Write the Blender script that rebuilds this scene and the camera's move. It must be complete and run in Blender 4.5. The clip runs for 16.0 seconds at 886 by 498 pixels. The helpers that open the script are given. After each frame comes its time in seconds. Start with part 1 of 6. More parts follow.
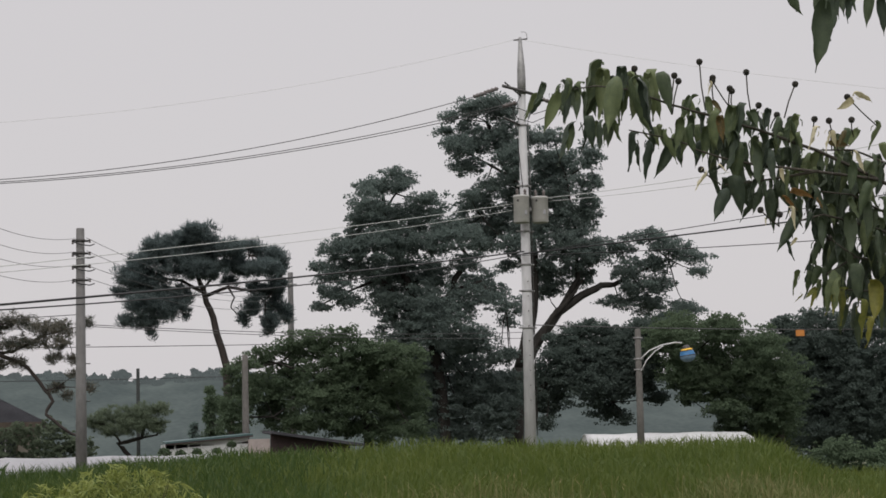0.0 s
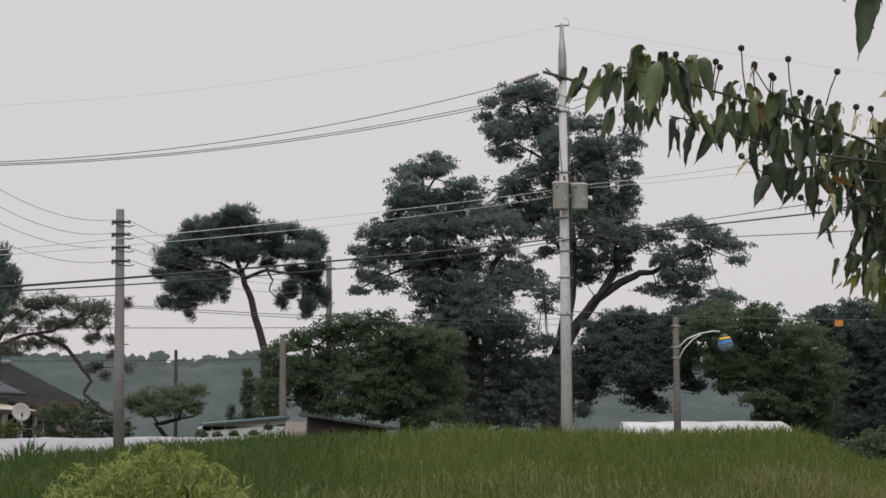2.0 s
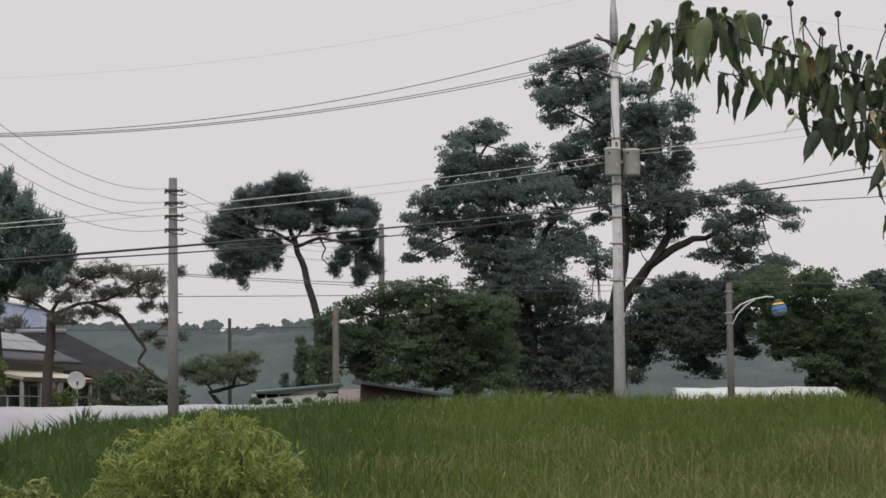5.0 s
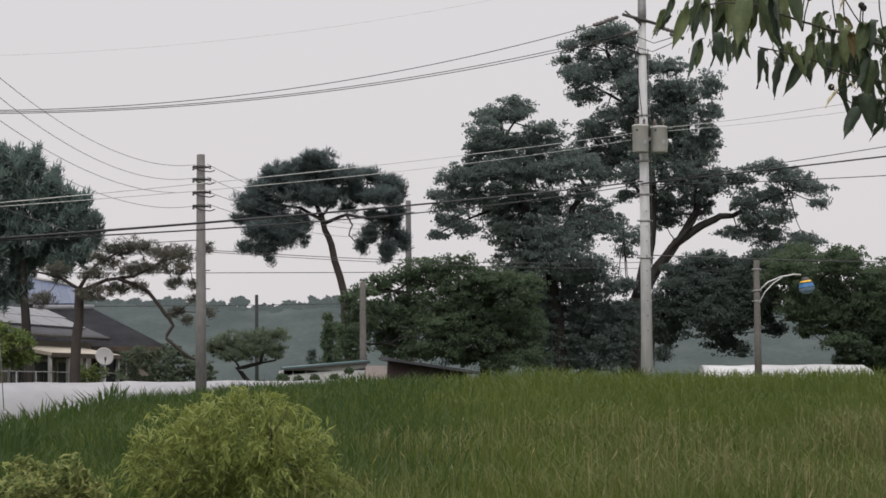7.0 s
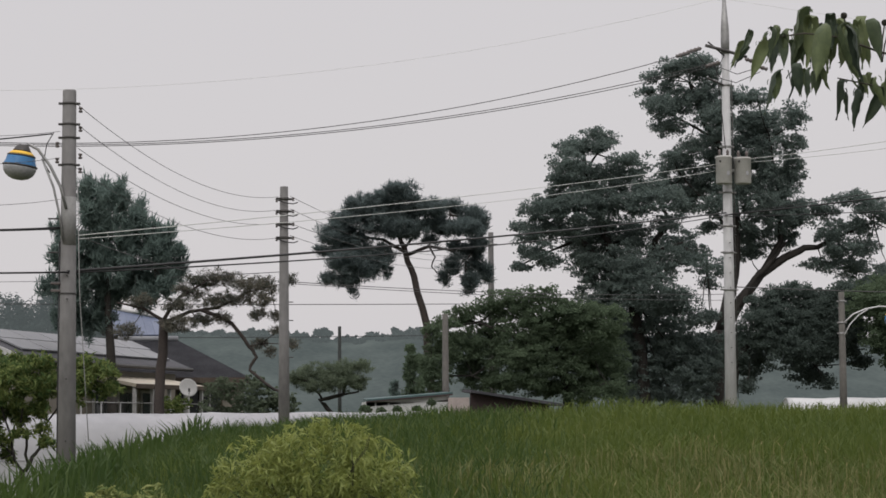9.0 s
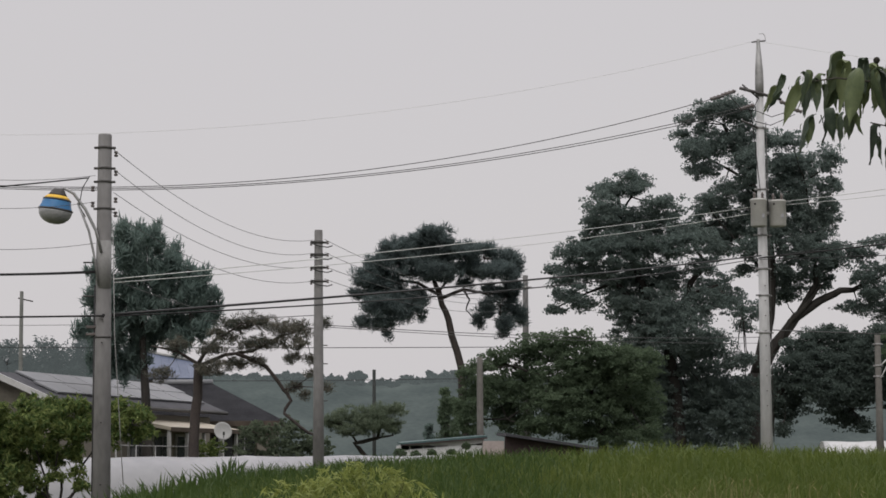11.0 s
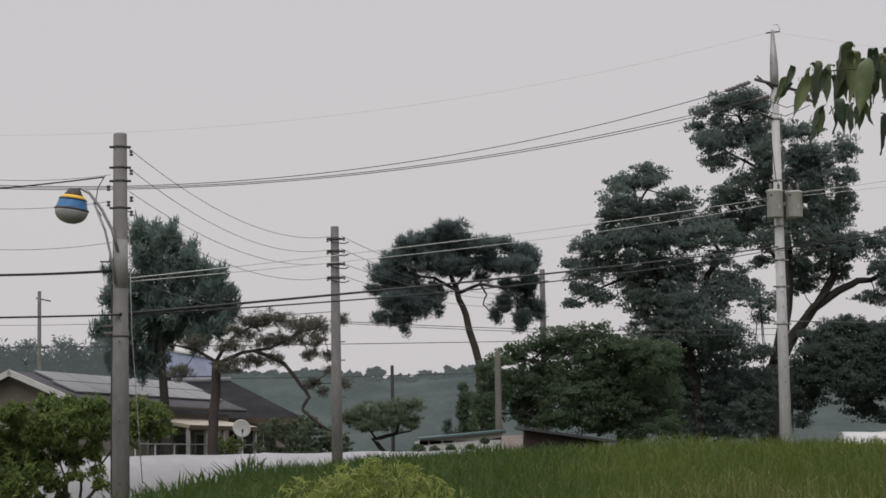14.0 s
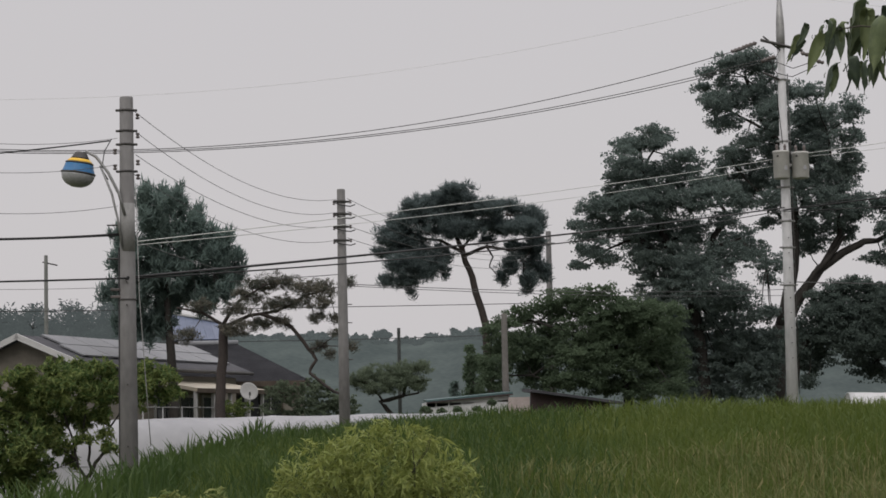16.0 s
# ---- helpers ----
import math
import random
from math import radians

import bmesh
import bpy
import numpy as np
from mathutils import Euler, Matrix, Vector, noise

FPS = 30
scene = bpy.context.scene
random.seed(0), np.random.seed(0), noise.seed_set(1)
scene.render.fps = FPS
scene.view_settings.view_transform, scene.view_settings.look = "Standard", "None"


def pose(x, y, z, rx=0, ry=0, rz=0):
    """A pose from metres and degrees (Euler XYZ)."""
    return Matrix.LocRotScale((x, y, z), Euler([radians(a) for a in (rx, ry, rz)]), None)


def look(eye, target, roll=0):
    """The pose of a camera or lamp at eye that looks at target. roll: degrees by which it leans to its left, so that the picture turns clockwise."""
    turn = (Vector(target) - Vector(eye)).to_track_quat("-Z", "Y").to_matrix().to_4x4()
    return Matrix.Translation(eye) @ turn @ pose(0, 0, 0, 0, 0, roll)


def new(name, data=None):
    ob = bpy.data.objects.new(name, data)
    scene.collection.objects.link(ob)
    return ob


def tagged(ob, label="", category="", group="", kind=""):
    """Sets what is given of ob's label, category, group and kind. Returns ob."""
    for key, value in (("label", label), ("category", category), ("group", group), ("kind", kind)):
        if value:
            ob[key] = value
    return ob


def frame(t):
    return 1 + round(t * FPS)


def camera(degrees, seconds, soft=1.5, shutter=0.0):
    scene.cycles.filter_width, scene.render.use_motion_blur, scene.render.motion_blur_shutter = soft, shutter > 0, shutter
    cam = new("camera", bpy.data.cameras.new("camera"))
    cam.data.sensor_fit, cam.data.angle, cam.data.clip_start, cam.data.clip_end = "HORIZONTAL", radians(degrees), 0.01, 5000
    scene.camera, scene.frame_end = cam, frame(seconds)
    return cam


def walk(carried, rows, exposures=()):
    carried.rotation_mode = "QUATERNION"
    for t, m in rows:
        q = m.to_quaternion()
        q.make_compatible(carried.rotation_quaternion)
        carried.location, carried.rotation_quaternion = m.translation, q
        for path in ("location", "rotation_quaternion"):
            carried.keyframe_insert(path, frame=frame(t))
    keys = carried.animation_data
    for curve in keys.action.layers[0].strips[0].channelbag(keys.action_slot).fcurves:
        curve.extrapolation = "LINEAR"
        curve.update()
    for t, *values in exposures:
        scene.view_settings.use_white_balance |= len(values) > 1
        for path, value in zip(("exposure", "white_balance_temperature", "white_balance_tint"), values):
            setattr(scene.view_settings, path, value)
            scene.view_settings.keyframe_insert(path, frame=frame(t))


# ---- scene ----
import bpy


def aim(x, y, z, yaw, pitch, roll):
    """The pose of the camera: yaw to the left of +y, pitch up, roll, in degrees."""
    a, b = radians(yaw), radians(pitch)
    return look((x, y, z), (x - math.sin(a) * math.cos(b), y + math.cos(a) * math.cos(b), z + math.sin(b)), roll)


cam = camera(23.64, 16.0, soft=1.65)
walk(cam, [
    (0, aim(-0.000, 0.000, 1.603, -9.539, 5.665, -1.252)),
    (0.5, aim(0.004, 0.000, 1.605, -9.222, 5.886, -0.966)),
    (1, aim(0.002, 0.000, 1.604, -8.897, 5.825, -0.629)),
    (1.5, aim(-0.001, 0.000, 1.600, -8.724, 5.388, -0.414)),
    (2, aim(0.000, 0.000, 1.599, -8.483, 5.286, -0.433)),
    (2.5, aim(-0.002, 0.000, 1.598, -8.152, 5.447, -0.443)),
    (3, aim(-0.002, 0.000, 1.595, -7.961, 4.967, -0.418)),
    (3.5, aim(-0.001, 0.000, 1.596, -7.713, 4.962, -0.422)),
    (4, aim(0.000, 0.000, 1.589, -7.522, 4.872, -0.484)),
    (6.5, aim(0.017, 0.000, 1.577, -6.384, 3.828, -0.615)),
    (7, aim(-0.018, 0.000, 1.576, -6.331, 3.811, -0.486)),
    (7.5, aim(-0.036, 0.000, 1.575, -6.223, 4.026, -0.678)),
    (8, aim(-0.008, 0.000, 1.570, -5.638, 4.229, -0.425)),
    (8.5, aim(-0.009, 0.000, 1.575, -4.376, 4.403, -0.332)),
    (9, aim(-0.007, 0.000, 1.577, -4.088, 4.684, -0.331)),
    (9.5, aim(-0.003, 0.000, 1.583, -3.840, 5.269, -0.267)),
    (12, aim(-0.003, 0.000, 1.581, -2.951, 5.898, -0.446)),
    (12.5, aim(0.002, 0.000, 1.581, -2.909, 5.909, -0.533)),
    (13, aim(0.007, 0.000, 1.583, -2.835, 5.911, -0.747)),
    (13.5, aim(0.006, 0.000, 1.583, -2.774, 5.760, -0.894)),
    (14, aim(0.008, 0.000, 1.583, -2.698, 5.722, -0.954)),
    (14.5, aim(0.006, 0.000, 1.582, -2.633, 5.695, -0.994)),
    (15, aim(0.011, 0.000, 1.585, -2.687, 5.592, -1.263)),
    (15.5, aim(0.000, 0.000, 1.580, -2.636, 5.386, -1.136)),
    (16, aim(-0.008, 0.000, 1.577, -2.523, 4.713, -1.174)),
], exposures=[(0.0, 0.14), (1.0, 0.19), (2.0, 0.20), (4.0, 0.23), (6.5, 0.3), (7.5, 0.29), (8.5, 0.16), (9.0, 0.16), (9.5, 0.12), (12.0, 0.08), (16.0, 0.02)])

# ---------------------------------------------------------------- world and sun
SUN_EL, SUN_AZ = radians(42), radians(200)   # azimuth clockwise from +y
world = bpy.data.worlds.new("hazy_sky")
scene.world = world
world.use_nodes = True
wn, wl = world.node_tree.nodes, world.node_tree.links
sky = wn.new("ShaderNodeTexSky")
sky.sky_type, sky.sun_disc, sky.sun_elevation, sky.sun_rotation = "NISHITA", False, SUN_EL, SUN_AZ
sky.dust_density, sky.air_density = 4.0, 1.5
sky_bg, haze_bg, mix_bg = wn.new("ShaderNodeBackground"), wn.new("ShaderNodeBackground"), wn.new("ShaderNodeMixShader")
sky_bg.inputs["Strength"].default_value = 0.08
haze_bg.inputs["Color"].default_value = (0.60, 0.575, 0.59, 1)
haze_bg.inputs["Strength"].default_value = 1.0
mix_bg.inputs[0].default_value = 0.93
# an overcast vault: grey at the horizon, brighter overhead
where, parts_, vault = wn.new("ShaderNodeTexCoord"), wn.new("ShaderNodeSeparateXYZ"), wn.new("ShaderNodeMapRange")
vault.interpolation_type = "SMOOTHSTEP"
for k, val in (("From Min", 0.26), ("From Max", 0.9), ("To Min", 1.0), ("To Max", 2.7)):
    vault.inputs[k].default_value = val
wl.new(where.outputs["Generated"], parts_.inputs[0])
wl.new(parts_.outputs["Z"], vault.inputs["Value"])
wl.new(vault.outputs[0], haze_bg.inputs["Strength"])
wl.new(sky.outputs[0], sky_bg.inputs["Color"])
wl.new(sky_bg.outputs[0], mix_bg.inputs[1])
wl.new(haze_bg.outputs[0], mix_bg.inputs[2])
wl.new(mix_bg.outputs[0], wn["World Output"].inputs["Surface"])

sun = new("sun", bpy.data.lights.new("sun", "SUN"))
sun.data.energy, sun.data.angle, sun.data.color = 0.8, radians(25), (1.0, 0.97, 0.93)
sun.matrix_world = look((100 * math.sin(SUN_AZ) * math.cos(SUN_EL), 100 * math.cos(SUN_AZ) * math.cos(SUN_EL), 100 * math.sin(SUN_EL)), (0, 0, 0))


# ---------------------------------------------------------------- materials
def material(name, dark, light, scale=4.0, rough=0.8, metal=0.0, bump=0.0, fine=0.0, island=0.0, stretch=(1, 1, 1), coords="Object", spec=0.3, through_light=0.0, rand=0.0):
    """A surface between two colours by coarse and fine noise; island: how far loose pieces vary among themselves."""
    m = bpy.data.materials.new(name)
    m.use_nodes = True
    n, l = m.node_tree.nodes, m.node_tree.links
    b = n["Principled BSDF"]
    tc, mp = n.new("ShaderNodeTexCoord"), n.new("ShaderNodeMapping")
    mp.inputs["Scale"].default_value = stretch
    l.new(tc.outputs[coords], mp.inputs["Vector"])
    big, small = n.new("ShaderNodeTexNoise"), n.new("ShaderNodeTexNoise")
    big.inputs["Scale"].default_value, big.inputs["Detail"].default_value = scale, 4
    small.inputs["Scale"].default_value, small.inputs["Detail"].default_value = scale * 9, 6
    l.new(mp.outputs[0], big.inputs["Vector"])
    l.new(mp.outputs[0], small.inputs["Vector"])
    add = n.new("ShaderNodeMath")
    add.operation = "MULTIPLY_ADD"
    l.new(small.outputs["Fac"], add.inputs[0])
    add.inputs[1].default_value = 0.7
    shift = n.new("ShaderNodeMath")
    shift.operation = "SUBTRACT"
    l.new(big.outputs["Fac"], shift.inputs[0])
    shift.inputs[1].default_value = 0.35
    l.new(shift.outputs[0], add.inputs[2])
    fac = add.outputs[0]
    if island:
        geo, isl = n.new("ShaderNodeNewGeometry"), n.new("ShaderNodeMath")
        isl.operation = "MULTIPLY_ADD"
        l.new(geo.outputs["Random Per Island"], isl.inputs[0])
        isl.inputs[1].default_value = island
        sub = n.new("ShaderNodeMath")
        sub.operation = "SUBTRACT"
        l.new(fac, sub.inputs[0])
        sub.inputs[1].default_value = island / 2
        l.new(sub.outputs[0], isl.inputs[2])
        fac = isl.outputs[0]
    if rand:
        info, ob_r, ob_s = n.new("ShaderNodeObjectInfo"), n.new("ShaderNodeMath"), n.new("ShaderNodeMath")
        ob_r.operation, ob_s.operation = "MULTIPLY_ADD", "SUBTRACT"
        l.new(info.outputs["Random"], ob_r.inputs[0])
        ob_r.inputs[1].default_value = rand
        l.new(fac, ob_s.inputs[0])
        ob_s.inputs[1].default_value = rand / 2
        l.new(ob_s.outputs[0], ob_r.inputs[2])
        fac = ob_r.outputs[0]
    ramp = n.new("ShaderNodeValToRGB")
    ramp.color_ramp.elements[0].position, ramp.color_ramp.elements[1].position = 0.15, 0.85
    ramp.color_ramp.elements[0].color, ramp.color_ramp.elements[1].color = (*dark, 1), (*light, 1)
    l.new(fac, ramp.inputs[0])
    l.new(ramp.outputs[0], b.inputs["Base Color"])
    b.inputs["Roughness"].default_value, b.inputs["Metallic"].default_value = rough, metal
    b.inputs["Specular IOR Level"].default_value = spec
    if through_light:
        tr, mx = n.new("ShaderNodeBsdfTranslucent"), n.new("ShaderNodeMixShader")
        l.new(ramp.outputs[0], tr.inputs["Color"])
        mx.inputs[0].default_value = through_light
        l.new(b.outputs[0], mx.inputs[1])
        l.new(tr.outputs[0], mx.inputs[2])
        l.new(mx.outputs[0], n["Material Output"].inputs["Surface"])
    if bump:
        bm_, nz = n.new("ShaderNodeBump"), n.new("ShaderNodeTexNoise")
        nz.inputs["Scale"].default_value, nz.inputs["Detail"].default_value = fine or scale * 20, 5
        l.new(mp.outputs[0], nz.inputs["Vector"])
        l.new(nz.outputs["Fac"], bm_.inputs["Height"])
        bm_.inputs["Strength"].default_value = bump
        bm_.inputs["Distance"].default_value = 0.02
        l.new(bm_.outputs[0], b.inputs["Normal"])
    return m


CONCRETE = material("weathered_concrete", (0.128, 0.124, 0.122), (0.236, 0.232, 0.230), 1.6, 0.9, bump=0.25, fine=60, stretch=(1, 1, 0.4))
CONCRETE_PALE = material("pale_concrete", (0.407, 0.409, 0.416), (0.633, 0.634, 0.640), 1.2, 0.9, bump=0.2, fine=50, stretch=(1, 1, 0.3))
CONCRETE_MID = material("brown_grey_concrete", (0.085, 0.081, 0.075), (0.170, 0.162, 0.149), 1.8, 0.9, bump=0.25, fine=60, stretch=(1, 1, 0.4))
CONCRETE_DARK = material("dark_concrete", (0.10, 0.11, 0.10), (0.20, 0.20, 0.19), 2.0, 0.9, bump=0.2, fine=60)
STEEL = material("galvanised_steel", (0.20, 0.20, 0.20), (0.36, 0.36, 0.35), 6, 0.55, 0.6)
STEEL_DARK = material("dark_steel", (0.045, 0.043, 0.042), (0.10, 0.096, 0.092), 8, 0.6, 0.3)
RUBBER = material("black_cable_sheath", (0.012, 0.012, 0.013), (0.03, 0.03, 0.03), 3, 0.6)
WIRE_GREY = material("grey_aluminium_wire", (0.060, 0.060, 0.060), (0.102, 0.102, 0.102), 3, 0.6, 0.3)
WIRE_PALE = material("pale_aluminium_wire", (0.450, 0.463, 0.438), (0.600, 0.613, 0.575), 3, 0.5, 0.0)
PORCELAIN = material("brown_grey_porcelain", (0.06, 0.05, 0.05), (0.16, 0.14, 0.13), 10, 0.35)
TRAFO = material("grey_painted_steel", (0.34, 0.34, 0.322), (0.46, 0.452, 0.43), 2.5, 0.6, bump=0.1)
TARRED = material("tarred_wood_pole", (0.030, 0.034, 0.034), (0.065, 0.070, 0.068), 2.0, 0.9, bump=0.2, fine=40, stretch=(1, 1, 0.3))
SLEEVE = material("dull_zinc_sheet", (0.17, 0.17, 0.165), (0.27, 0.268, 0.26), 3.0, 0.7, bump=0.1)
TUNNEL_WHITE = material("clean_white_film", (0.46, 0.47, 0.47), (0.56, 0.56, 0.56), 0.5, 0.5, bump=0.15, fine=3)
EARTH = material("earth", (0.045, 0.05, 0.025), (0.085, 0.095, 0.045), 0.8, 0.95, bump=0.5, fine=8)
BLADE = material("grass_blade", (0.057, 0.092, 0.018), (0.117, 0.146, 0.031), 0.35, 0.6, island=0.3, through_light=0.42)
BLADE_DARK = material("rice_blade", (0.032, 0.064, 0.016), (0.066, 0.102, 0.024), 0.4, 0.6, island=0.3, through_light=0.42)
BLADE_DRY = material("dry_grass_blade", (0.098, 0.118, 0.036), (0.185, 0.180, 0.074), 0.5, 0.7, island=0.5, through_light=0.3)
# leaf green lifted and tilted to blue: haze mixed into the base colour
LEAF_DARK = material("haze_tinted_zelkova_leaf", (0.128, 0.165, 0.152), (0.158, 0.198, 0.178), 0.5, 0.8, island=0.2, through_light=0.5, spec=0.06)
# darker copy of the leaf above, with tree shade put into its colour
LEAF_SHADED = material("shade_darkened_leaf", (0.084, 0.110, 0.098), (0.108, 0.138, 0.120), 0.5, 0.8, island=0.2, through_light=0.5, spec=0.06)
LEAF_MID = material("broad_leaf", (0.086, 0.122, 0.078), (0.122, 0.164, 0.100), 0.5, 0.8, island=0.2, through_light=0.5, spec=0.06)
NEEDLE = material("pine_needle", (0.094, 0.122, 0.122), (0.132, 0.166, 0.162), 0.6, 0.8, island=0.2, through_light=0.5, spec=0.06)
NEEDLE_SOFT = material("juniper_spray", (0.118, 0.165, 0.150), (0.172, 0.225, 0.200), 0.7, 0.8, island=0.2, through_light=0.5, spec=0.06)
NEEDLE_RED = material("browning_pine_needle", (0.066, 0.080, 0.066), (0.155, 0.140, 0.112), 0.9, 0.8, island=0.7, through_light=0.4, spec=0.06)
SHRUB_LEAF = material("shrub_leaf", (0.062, 0.108, 0.036), (0.200, 0.240, 0.080), 1.6, 0.6, island=0.8, through_light=0.35, spec=0.15)
LIME_LEAF = material("lime_green_leaf", (0.165, 0.208, 0.054), (0.272, 0.305, 0.085), 1.4, 0.55, island=0.6, through_light=0.4)
LEAF_PINE = material("green_pine_needle", (0.085, 0.112, 0.075), (0.160, 0.195, 0.130), 0.7, 0.8, island=0.3, through_light=0.5, spec=0.1)
BARK = material("dark_bark", (0.014, 0.013, 0.012), (0.05, 0.045, 0.04), 5, 0.9, bump=0.8, fine=18, stretch=(1, 1, 0.3))
BARK_RED = material("red_pine_bark", (0.022, 0.019, 0.018), (0.066, 0.054, 0.048), 5, 0.9, bump=0.8, fine=14, stretch=(1, 1, 0.4))
WHITE_SHEET = material("white_film", (0.255, 0.259, 0.270), (0.335, 0.335, 0.346), 0.5, 0.5, bump=0.15, fine=3)
HILL_HAZE_GLOW = material("haze_glow_woodland", (0.006, 0.010, 0.010), (0.045, 0.055, 0.050), 0.11, 1.0, coords="Object", spec=0.0)

distant = HILL_HAZE_GLOW.node_tree.nodes["Principled BSDF"]   # the far backdrop: its faint bluish glow stands in for haze
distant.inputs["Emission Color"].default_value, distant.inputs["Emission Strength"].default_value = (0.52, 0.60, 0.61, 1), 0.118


CREST_HAZE_GLOW = material("haze_glow_crest", (0.020, 0.026, 0.025), (0.027, 0.034, 0.032), 0.05, 1.0, spec=0.0)
# crest trees glow slightly more than the slope, again in place of haze
crest = CREST_HAZE_GLOW.node_tree.nodes["Principled BSDF"]
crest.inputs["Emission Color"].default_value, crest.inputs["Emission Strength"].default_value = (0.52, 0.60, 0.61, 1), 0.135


# ---------------------------------------------------------------- mesh helpers
def mesh_of(name, verts, faces, mat, smooth=False):
    me = bpy.data.meshes.new(name)
    me.from_pydata([tuple(v) for v in verts] if not isinstance(verts, np.ndarray) else verts.tolist(), [], faces if isinstance(faces, list) else faces.tolist())
    me.materials.append(mat)
    if smooth:
        me.shade_smooth()
    me.update()
    return me


def thing(name, label, category, group="", at=(0, 0, 0), kind=""):
    ob = new(name)
    ob.location = at
    return tagged(ob, label, category, group, kind)


def part(name, bm, mat, parent, label=""):
    """Links a bmesh, or a mesh, as one mesh object under a thing or part; places are in the thing's own frame."""
    if isinstance(bm, bpy.types.Mesh):
        me = bm
    else:
        me = bpy.data.meshes.new(name)
        bm.to_mesh(me)
        bm.free()
        me.materials.append(mat)
    ob = new(name, me)
    ob.parent = parent
    if label:
        tagged(ob, label)
    return ob


def tube(bm, pts, radii, n=8, caps=True):
    """A round limb along points, with a radius at each."""
    pts = [Vector(p) for p in pts]
    if not isinstance(radii, (list, tuple)):
        radii = [radii] * len(pts)
    rings = []
    for i, p in enumerate(pts):
        d = (pts[min(i + 1, len(pts) - 1)] - pts[max(i - 1, 0)]).normalized()
        side = d.cross(Vector((0.02, 1, 0.01)) if abs(d.y) < 0.9 else Vector((1, 0, 0))).normalized()
        up = side.cross(d)
        rings.append([bm.verts.new(p + (side * math.cos(2 * math.pi * k / n) + up * math.sin(2 * math.pi * k / n)) * radii[i]) for k in range(n)])
    for a, b in zip(rings, rings[1:]):
        for k in range(n):
            f = bm.faces.new((a[k], a[(k + 1) % n], b[(k + 1) % n], b[k]))
            f.smooth = n > 5
    if caps:
        bm.faces.new(rings[0][::-1])
        bm.faces.new(rings[-1])
    return bm


def box(bm, c, s, rot=None, bevel=0.0):
    r = bmesh.ops.create_cube(bm, size=1.0)
    m = Matrix.Translation(c) @ (rot.to_4x4() if rot else Matrix()) @ Matrix.Diagonal((*s, 1))
    bmesh.ops.transform(bm, matrix=m, verts=r["verts"])
    if bevel:
        es = list({e for v in r["verts"] for e in v.link_edges})
        bmesh.ops.bevel(bm, geom=es, offset=bevel, segments=2, profile=0.5, affect="EDGES")
    return bm


def lathe(bm, profile, c=(0, 0, 0), n=20, tilt=None):
    """A turned form: rows of radius and height."""
    rings = []
    for r, z in profile:
        ring = []
        for k in range(n):
            v = Vector((r * math.cos(2 * math.pi * k / n), r * math.sin(2 * math.pi * k / n), z))
            if tilt:
                v = tilt @ v
            ring.append(bm.verts.new(v + Vector(c)))
        rings.append(ring)
    for a, b in zip(rings, rings[1:]):
        for k in range(n):
            bm.faces.new((a[k], a[(k + 1) % n], b[(k + 1) % n], b[k])).smooth = True
    bm.faces.new(rings[0][::-1])
    bm.faces.new(rings[-1])
    return bm


B = bmesh.new


# ---------------------------------------------------------------- ground
def smooth(a, b, x):
    t = np.clip((x - a) / (b - a), 0, 1)
    return t * t * (3 - 2 * t)


def field_edge(y):
    """The field's edge towards the white tunnel: x at a distance y."""
    return -2.35 + 0.35 * smooth(16, 46, y)


def ground_z(x, y):
    inside = smooth(-0.3, 0.9, x - field_edge(y))
    bank = 1.06 * smooth(11, 40, y) * (1 - 0.62 * smooth(-0.2, 1.5, x - 0.325 * y)) * (1 - 0.4 * smooth(44, 60, y))
    return inside * bank * (0.70 + 0.30 * smooth(-1.0, 6.0, x)) + 0.04 * np.sin(x * 0.7) * np.sin(y * 0.45)


xs = np.concatenate([np.linspace(-900, -40, 24), np.linspace(-30, 45, 120), np.linspace(60, 900, 24)])
ys = np.concatenate([np.linspace(-300, -10, 12), np.linspace(-5, 110, 150), np.linspace(130, 1500, 24)])
gx, gy = np.meshgrid(xs, ys)
gz = ground_z(gx, gy)
gv = np.stack([gx, gy, gz], -1).reshape(-1, 3)
w = len(xs)
idx = (np.arange(len(ys) - 1)[:, None] * w + np.arange(w - 1)).reshape(-1)
gf = np.stack([idx, idx + 1, idx + w + 1, idx + w], -1)
tagged(new("ground", mesh_of("ground", gv, gf, EARTH, True)), "uneven earth of a rural field, mostly under grass", "ground", kind="structure")


